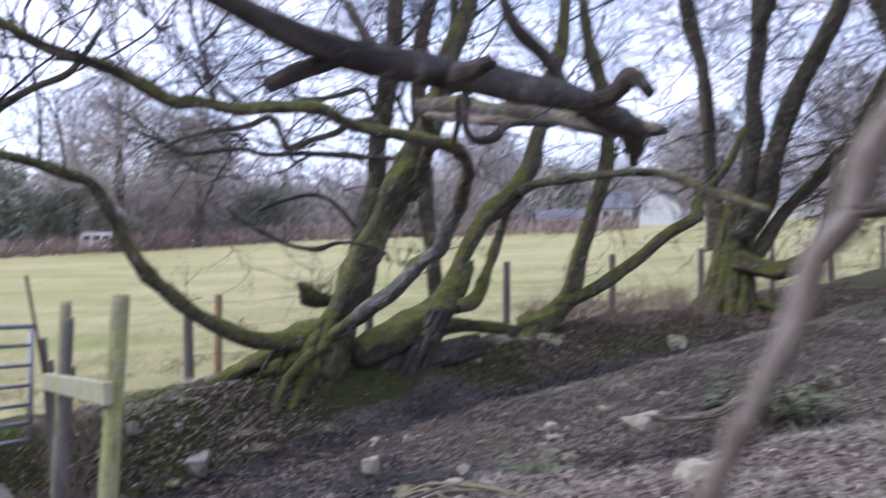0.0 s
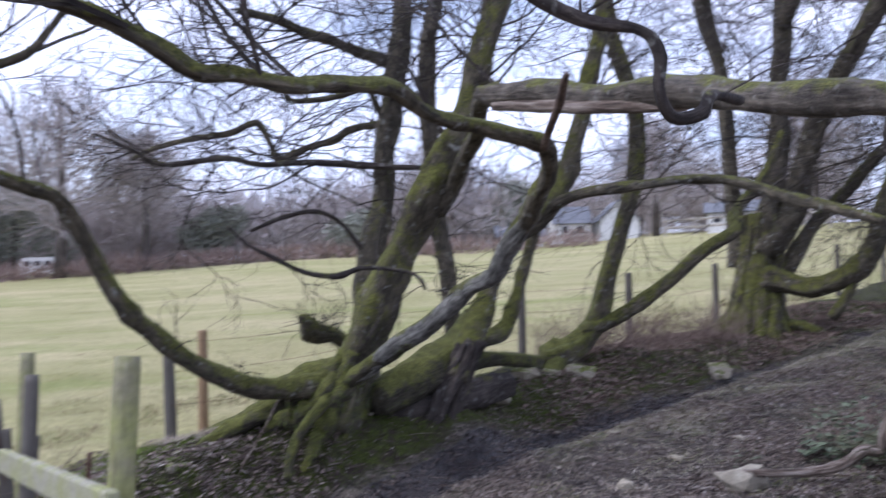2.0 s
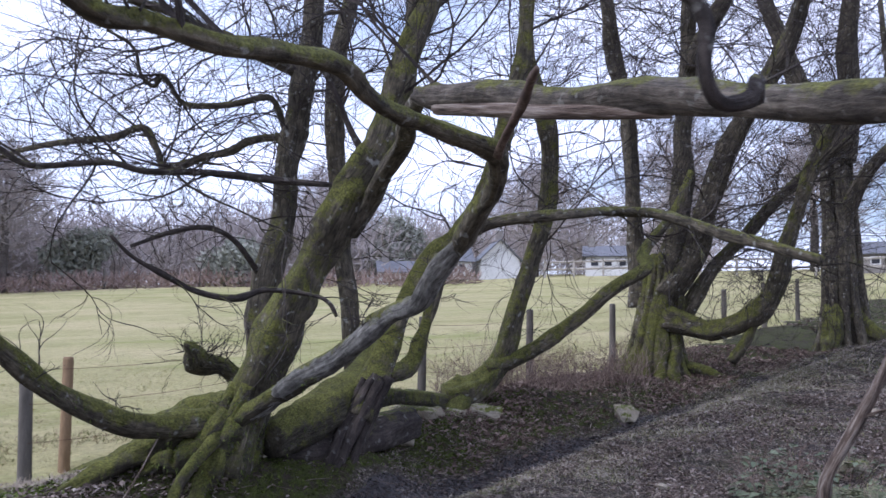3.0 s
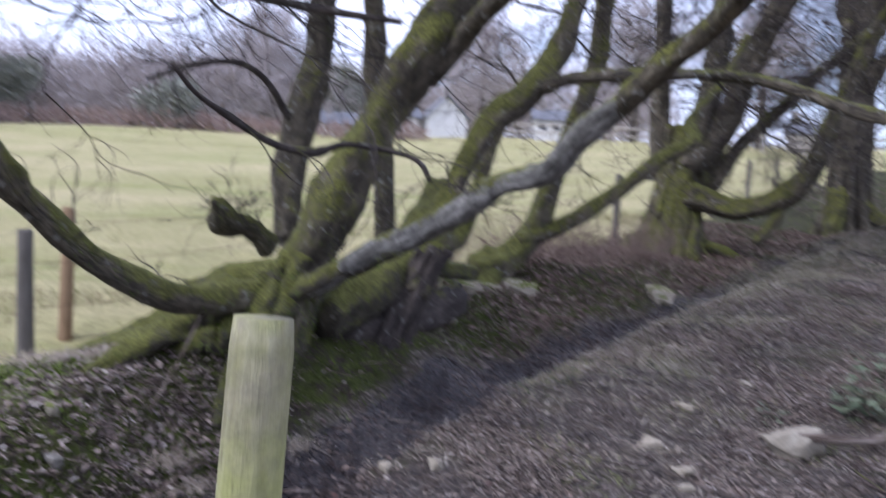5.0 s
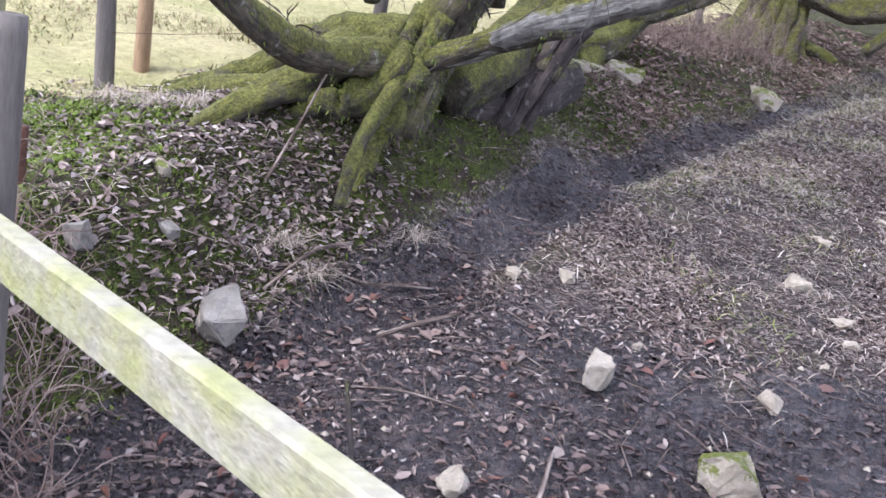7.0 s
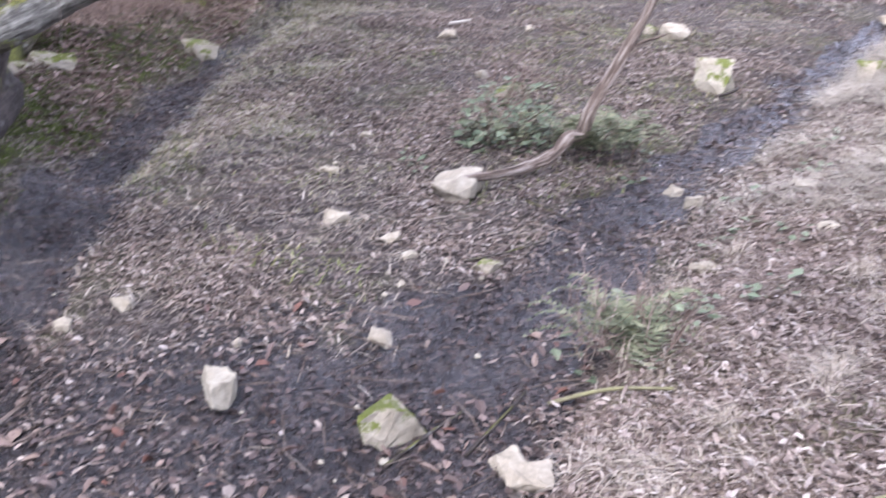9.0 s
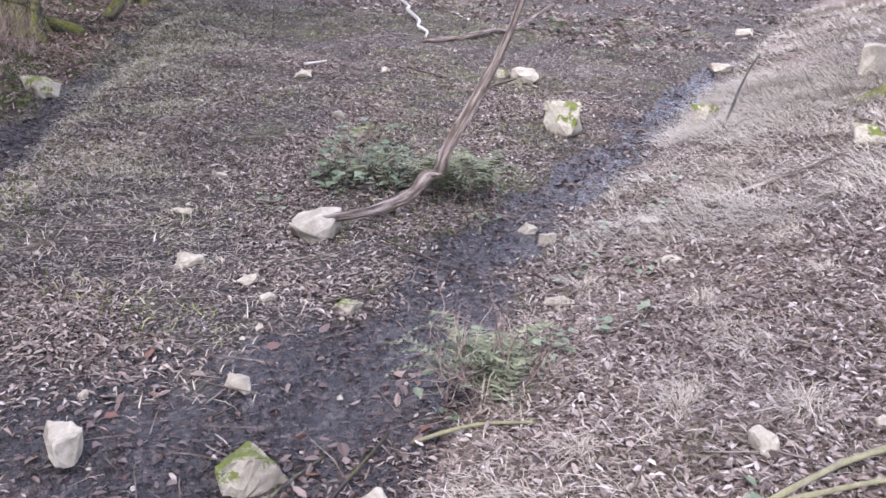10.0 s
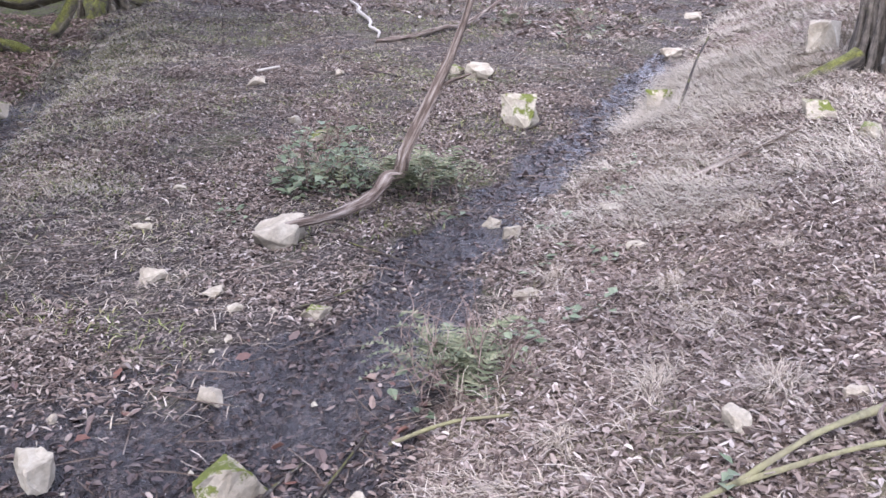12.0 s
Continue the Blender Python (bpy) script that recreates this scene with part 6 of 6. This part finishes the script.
grass_field("pasture_grass", "short winter grass at the pasture's edge", xs, ys, 0.07, 0.004, 0.75, M["pasture"], rnd)
xs, ys = scatter(rnd, 85000, -3.4, 4, 5.2, 11.5, lambda x, y: zones(x, y)[3] * np.maximum(np.maximum(ramp(0.5, 0.62, grain(x, y, 0.55, 17)), 1 - ramp(0.3, 0.75, np.hypot(x + 2.6, y - 7.15))), 0.95 * (1 - ramp(0.45, 0.95, np.abs(along(x, y)[1] - np.interp(along(x, y)[0], DITCH_U, DITCH_V) - 0.6))) * (0.35 + 0.65 * clumped(x, y, 0.35, 29)) * (1 - ramp(7.0, 8.5, along(x, y)[0]))))
grass_field("bank_moss", "cushions of green moss on the hedge bank", xs, ys, 0.04, 0.007, 0.6, M["moss"], rnd)
xs, ys = scatter(rnd, 15000, -3.3, -2.0, 6.5, 7.9, lambda x, y: (1 - ramp(0.35, 0.62, np.hypot(x + 2.65, y - 7.2) + 0.5 * (grain(x, y, 0.25, 31) - 0.5))))
grass_field("moss_cushion", "thick bright green moss cushion on the bank", xs, ys, 0.05, 0.006, 0.55, M["moss_bright"], rnd)
xs, ys = scatter(rnd, 16000, -3.4, 7, 5.6, 15, lambda x, y: zones(x, y)[3] * ramp(0.45, 0.7, grain(x, y, 0.4, 18)))
grass_field("bank_grass", "withered grass hanging on the hedge bank", xs, ys, 0.14, 0.0022, 0.95, M["bramble"], rnd)
xs, ys = scatter(rnd, 46000, -7, 10, 6, 19, lambda x, y: zones(x, y)[1] * (1 - ramp(8.6, 11.5, along(x, y)[1])) * ramp(0.52, 0.7, grain(x, y, 0.7, 26)))
grass_field("rough_grass", "rank brownish grass along the fence", xs, ys, 0.13, 0.004, 0.7, M["rough_grass"], rnd)
xs, ys = scatter(rnd, 22000, -3.4, 7, 5.2, 15, lambda x, y: zones(x, y)[3] * ramp(0.54, 0.7, grain(x, y, 0.3, 27)))
grass_field("bank_straw", "bleached dead grass on the hedge bank", xs, ys, 0.16, 0.0024, 0.95, M["straw"], rnd)
for k in range(46):
    x, y = -0.2 + 6.0 * rnd.rand(), 3.0 + 2.4 * rnd.rand()
    if zones(x, y)[2] > 0.9:
        s = Soup()
        blades(s, x, y, 120, 0.17 + 0.1 * rnd.rand(), 0.08, rnd, 0.0013, 0.85, 0.8)
        tagged(new("grass_tussock", s.mesh("grass_tussock", M["straw"])), "bleached drooping grass tussock on the bank", "grass", "grass tussocks")
for x, y in ((-1.65, 6.85), (-1.5, 6.8), (-2.35, 7.6), (-2.15, 7.45), (-0.95, 7.2), (-2.6, 7.75)):
    s = Soup()
    blades(s, x, y, 130, 0.24, 0.16, rnd, 0.0018, 0.85, 0.75)
    tagged(new("grass_tussock", s.mesh("grass_tussock", M["straw"])), "bleached grass clump hanging on the hedge bank", "grass", "grass tussocks")
s = Soup()
xs, ys = scatter(rnd, 520, -2.5, 9, 4.5, 11.5, lambda x, y: (1 - zones(x, y)[1]) * (1 - 0.7 * zones(x, y)[2]))
for x, y in zip(xs, ys):
    r = 0.007 + 0.02 * rnd.rand() ** 3
    c = np.array((x, y, gz(x, y) + r * 0.3))
    q = (rnd.rand(6, 3) * 0.6 + 0.7) * np.array([(1, 0, 0), (-1, 0, 0), (0, 1, 0), (0, -1, 0), (0, 0, 0.7), (0, 0, -0.7)]) * r + c
    s.add(q, [(0, 2, 4), (2, 1, 4), (1, 3, 4), (3, 0, 4), (2, 0, 5), (1, 2, 5), (3, 1, 5), (0, 3, 5)])
tagged(new("pebbles", s.mesh("pebbles", M["stone"])), "small pale pebbles strewn over the lane", "pebbles", kind="stuff")
s = Soup()
xs, ys = scatter(rnd, 2500, -2.5, 8, 3.5, 11, lambda x, y: (1 - zones(x, y)[1]) * (1 - 0.5 * zones(x, y)[0]))
for x, y in zip(xs, ys):
    a, l, z = rnd.rand() * 6.283, 0.05 + 0.2 * rnd.rand() ** 2, gz(x, y) + 0.008
    d = np.array((math.cos(a), math.sin(a), 0)) * l
    j = (rnd.rand(3) - 0.5) * l * 0.3
    j[2] = abs(j[2]) * 0.3
    p = np.array((x, y, z))
    s.tube([p - d, p + j, p + d], [0.003, 0.0035, 0.002], 3, cap=False)
tagged(new("twig_litter", s.mesh("twig_litter", M["dead_wood"])), "small broken twigs strewn over the ground", "twigs", kind="stuff")


# ---- the far side of the pasture ----
def twig_cloud(s, centre, radii, n, rnd, size=0.8, width=0.03):
    """A bare crown seen from far off: short slivers that point outwards and up."""
    for k in range(n):
        d = rnd.randn(3)
        d /= np.linalg.norm(d)
        r = rnd.rand() ** 0.45
        p = np.array(centre) + d * np.array(radii) * r
        w = d * 0.7 + np.array((0, 0, 0.7)) + rnd.randn(3) * 0.45
        w = w / np.linalg.norm(w) * size * (0.5 + rnd.rand())
        e = np.cross(w, rnd.randn(3))
        e = e / (np.linalg.norm(e) + 1e-9) * width * (0.5 + rnd.rand())
        s.add([p - e, p + e, p + w], [(0, 1, 2)])


def leaf_cloud(s, centre, radii, n, rnd, size=0.45):
    for k in range(n):
        d = rnd.randn(3)
        d /= np.linalg.norm(d)
        r = rnd.rand() ** 0.33
        q = d * r
        p = np.array(centre) + q * np.array(radii)
        a, b = rnd.randn(3), rnd.randn(3)
        a, b = a / np.linalg.norm(a) * size * (0.5 + rnd.rand()), b / np.linalg.norm(b) * size * 0.6
        s.add([p, p + a, p + b], [(0, 1, 2)])


rnd = np.random.RandomState(91)
s = Soup()
for k in range(420):
    t = rnd.rand()
    ang, dist = -52 + 74 * t, 62 + 22 * rnd.rand()
    x, y = 0.5 + dist * math.sin(radians(ang)), dist * math.cos(radians(ang))
    if ang > 0:
        dist = 78 + 30 * rnd.rand()
        x, y = 0.5 + dist * math.sin(radians(ang)), dist * math.cos(radians(ang))
    h = (3.6 + 4.0 * rnd.rand()) * (1.0 if ang < 0 else 1.15)
    z = gz(x, y)
    s.tube([(x, y, z - 0.3), (x + rnd.randn() * 0.2, y, z + h * 0.5), (x + rnd.randn() * 0.4, y, z + h * 0.8)], [0.09, 0.07, 0.03], 4, cap=False)
    twig_cloud(s, (x, y, z + h * 0.46), (1.9 + rnd.rand() * 1.3, 1.9, h * 0.52), 330, rnd, 0.9, 0.04)
tagged(new("far_woodland", s.mesh("far_woodland", M["hazed_twigs"])), "grey-brown bare woodland along the far edge of the pasture", "woodland", kind="stuff")
s = Soup()
for k in range(420):
    ang = -56 + 62 * rnd.rand()
    dist = 55 + 5 * rnd.rand()
    x, y = 0.5 + dist * math.sin(radians(ang)), dist * math.cos(radians(ang))
    twig_cloud(s, (x, y, gz(x, y) + 0.3), (0.9, 0.9, 0.45 + 0.4 * rnd.rand()), 34, rnd, 0.45, 0.04)
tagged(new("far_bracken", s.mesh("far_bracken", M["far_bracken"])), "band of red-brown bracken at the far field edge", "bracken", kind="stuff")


def far_tree(x, y, h, wide, kind, label, seed):
    rnd = np.random.RandomState(seed)
    z = gz(x, y)
    ob = thing("bare_tree" if kind == "bare" else "evergreen_tree", (x, y, z), label, "tree", "trees beyond the pasture")
    s = Soup()
    s.tube([(x, y, z - 0.4), (x + 0.1, y, z + h * 0.35), (x, y, z + h * 0.6), (x, y, z + h * 0.92)], [0.034 * h, 0.028 * h, 0.018 * h, 0.004 * h], 8)
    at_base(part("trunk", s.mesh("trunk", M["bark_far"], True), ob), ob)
    s = Soup()
    if kind == "bare":
        for k in range(30):
            t = 0.22 + 0.66 * rnd.rand()
            d = np.array((rnd.randn(), rnd.randn(), 1.0))
            twig(s, (x, y, z + h * t), d / np.linalg.norm(d), h * 0.5 * (1.2 - t), 0.07, rnd, 3, 0, (3, 6))
        twig_cloud(s, (x, y, z + h * 0.62), (wide * 0.85, wide * 0.85, h * 0.38), 2600, rnd, 0.8, 0.022)
        at_base(part("crown", s.mesh("crown", M["hazed_twigs"]), ob), ob)["kind"] = "stuff"
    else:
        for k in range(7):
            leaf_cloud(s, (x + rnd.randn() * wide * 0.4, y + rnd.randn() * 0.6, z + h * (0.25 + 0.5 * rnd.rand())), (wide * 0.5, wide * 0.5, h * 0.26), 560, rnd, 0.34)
        at_base(part("crown", s.mesh("crown", M["hazed_green"]), ob), ob)["kind"] = "stuff"
    return ob


far_tree(-25.0, 50.5, 11.5, 4.5, "bare", "tall bare tree standing before the far wood", 1)
far_tree(-21.5, 54.5, 8.5, 3.5, "bare", "bare tree before the far wood", 2)
far_tree(-33.5, 51.0, 7.0, 2.6, "bush", "dark ragged evergreen at the far wood's edge", 3)
far_tree(-36.5, 50.0, 6.2, 2.8, "bush", "dark ragged evergreen at the far wood's edge", 4)
far_tree(-29.8, 54.0, 7.6, 2.8, "bush", "dark ragged evergreen at the far wood's edge", 5)
far_tree(-40.0, 49.0, 6.0, 2.6, "bush", "dark broad evergreen at the far wood's edge", 6)
far_tree(-18.0, 57.5, 3.9, 2.0, "bush", "dark rounded evergreen bush at the far field edge", 7)
far_tree(-9.3, 58.5, 3.4, 2.8, "bush", "dark green spreading bush at the far field edge", 8)
far_tree(2.0, 68.0, 5.5, 3.0, "bush", "dark evergreen beside the white cottage", 9)
far_tree(13.5, 72.0, 9.5, 3.5, "bare", "bare tree behind the bungalow", 10)
far_tree(24.0, 66.0, 10.5, 4.0, "bare", "bare tree beyond the pasture", 11)
far_tree(31.0, 60.0, 10.0, 4.0, "bare", "bare tree beyond the pasture", 12)
far_tree(-3.5, 70.0, 9.0, 4.0, "bare", "bare tree beyond the pasture", 13)


def house(x, y, wide, deep, wall_h, roof_h, turn, mat, label, openings, lean_to=False):
    """A gabled house: four walls, two roof slopes with eaves, chimney, windows and a door set in the long wall."""
    z = gz(x, y) - 0.15
    ob = thing("house", (x, y, z), label, "house", "houses beyond the pasture")
    ob.rotation_euler = (0, 0, radians(turn))
    ob.scale = (0.62, 0.62, 0.62)
    w, d = wide / 2, deep / 2
    s = Soup()
    s.add([(-w, -d, 0), (w, -d, 0), (w, d, 0), (-w, d, 0), (-w, -d, wall_h), (w, -d, wall_h), (w, d, wall_h), (-w, d, wall_h), (-w, 0, wall_h + roof_h), (w, 0, wall_h + roof_h)],
          [(0, 1, 5, 4), (2, 3, 7, 6), (1, 2, 6, 9, 5), (3, 0, 4, 8, 7), (3, 2, 1, 0)])
    part("wall", s.mesh("wall", M[mat]), ob)
    for sg in (-1, 1):
        s = Soup()
        e = 0.35
        slope = Vector((0, sg * (d + e), -(roof_h * (d + e) / d))).normalized()
        n = Vector((0, sg * roof_h, d)).normalized() * 0.12
        top = Vector((0, 0, wall_h + roof_h + 0.02))
        low = top + slope * math.hypot(d + e, roof_h * (d + e) / d)
        pts = []
        for px in (-w - e, w + e):
            for q in (top, low):
                pts += [Vector((px, q.y, q.z)), Vector((px, q.y, q.z)) + n]
        s.add(pts, [(0, 1, 3, 2), (4, 6, 7, 5), (1, 5, 7, 3), (0, 2, 6, 4), (2, 3, 7, 6), (0, 4, 5, 1)])
        part("roof", s.mesh("roof", M["slate"]), ob)
    s = Soup()
    box(s, (0.8, 0.7, 1.5), (-w + 0.7, 0, wall_h + roof_h + 0.4))
    part("chimney", s.mesh("chimney", M["stone_wall"]), ob)
    for px, pz, pw, ph in openings:
        fr = Soup()
        for q, sz in (((px - pw / 2, pz), (0.1, ph)), ((px + pw / 2, pz), (0.1, ph)), ((px, pz + ph / 2), (pw + 0.1, 0.1)), ((px, pz - ph / 2), (pw + 0.1, 0.12))):
            box(fr, (sz[0], 0.16, sz[1]), (q[0], -d - 0.03, q[1]))
        wdw = part("window", fr.mesh("window", M["white_wall"]), ob)
        pn = Soup()
        box(pn, (pw, 0.04, ph), (px, -d - 0.02, pz))
        part("pane", pn.mesh("pane", M["dark_pane"]), wdw)
    if lean_to:
        s = Soup()
        s.add([(w, -d - 0.5, 0), (w + 5, -d - 0.5, 0), (w + 5, d, 0), (w, d, 0), (w, -d - 0.5, 1.5), (w + 5, -d - 0.5, 1.3), (w + 5, d, 2.0), (w, d, 2.3)],
              [(0, 1, 5, 4), (1, 2, 6, 5), (2, 3, 7, 6), (3, 0, 4, 7), (4, 5, 6, 7)])
        part("lean_to", s.mesh("lean_to", M["white_wall"]), ob)
    return ob


house(6.0, 66.0, 4.2, 4.5, 2.6, 1.9, 6, "white_wall", "white cottage with grey slate roof", ((-0.9, 1.7, 0.8, 0.9), (0.9, 1.7, 0.8, 0.9)))
house(9.4, 65.5, 3.4, 4.6, 2.5, 2.2, 96, "white_wall", "white gabled house joined to the cottage", ((-1.0, 1.7, 0.8, 0.9),), True)
house(2.2, 63.0, 5.0, 3.4, 1.5, 1.2, 4, "white_wall", "low white barn with sagging slate roof", ((-1.2, 0.95, 0.8, 0.7), (0.6, 0.95, 0.8, 0.7)))
house(17.0, 62.0, 5.6, 4.6, 2.3, 1.2, -14, "white_wall", "pale bungalow with shallow roof", ((-1.8, 1.5, 0.9, 0.8), (-0.3, 1.5, 0.9, 0.8), (1.3, 1.5, 0.9, 0.8)))
house(33.0, 56.0, 6.0, 4.0, 2.2, 1.2, -28, "stone_wall", "low grey shed beyond the pasture", ((0.0, 1.4, 0.9, 0.8),))

van = thing("caravan", (-27.2, 52.6, gz(-27.2, 52.6)), "white caravan parked by the far wood", "caravan")
s = Soup()
prof = [(-2.1, 0.5), (-2.3, 1.2), (-2.0, 2.05), (-1.6, 2.25), (1.7, 2.25), (2.1, 2.0), (2.2, 1.1), (2.0, 0.5)]
s.add([(a, -1, b) for a, b in prof] + [(a, 1, b) for a, b in prof], [tuple(range(8)), tuple(range(15, 7, -1))] + [(k, k + 8, (k + 1) % 8 + 8, (k + 1) % 8) for k in range(8)])
van.scale = (0.55, 0.55, 0.55)
part("body", s.mesh("body", M["white_wall"]), van)
for px in (-1.2, 0.0, 1.2):
    s = Soup()
    box(s, (0.8, 0.04, 0.5), (px, -1.02, 1.6))
    part("window", s.mesh("window", M["dark_pane"]), van)
s = Soup()
s.tube([(0, -1.03, 0.33), (0, -0.85, 0.33)], [0.33, 0.33], 14)
part("wheel", s.mesh("wheel", M["dark_pane"]), van)

fence = thing("rail_fence", (18, 57, gz(18, 57)), "long pale post-and-rail fence along the far road", "fence")
run = [(12.0, 60.5), (17.5, 58.0), (23.0, 54.5), (28.5, 50.0), (33.5, 45.0)]
for a, b in zip(run, run[1:]):
    for h in (0.55, 1.05):
        s = Soup()
        s.tube([(*a, gz(*a) + h), (*b, gz(*b) + h)], [0.07, 0.07], 4)
        at_base(part("rail", s.mesh("rail", M["white_wood"]), fence), fence)
    for t in (0.0, 0.33, 0.66):
        x, y = a[0] + (b[0] - a[0]) * t, a[1] + (b[1] - a[1]) * t
        s = Soup()
        s.tube([(x, y, gz(x, y) - 0.2), (x, y, gz(x, y) + 1.2)], [0.08, 0.07], 6)
        at_base(part("post", s.mesh("post", M["white_wood"]), fence), fence)
for k, (ang, d) in enumerate(((-16, 57), (-13, 57.5), (-10.5, 58), (-8, 58), (-20, 56), (-24, 55))):
    x, y = d * math.sin(radians(ang)), d * math.cos(radians(ang))
    fence_post(x, y, gz(x, y) + 1.2, 0.08, "old_post", "pale fence post at the far field edge")
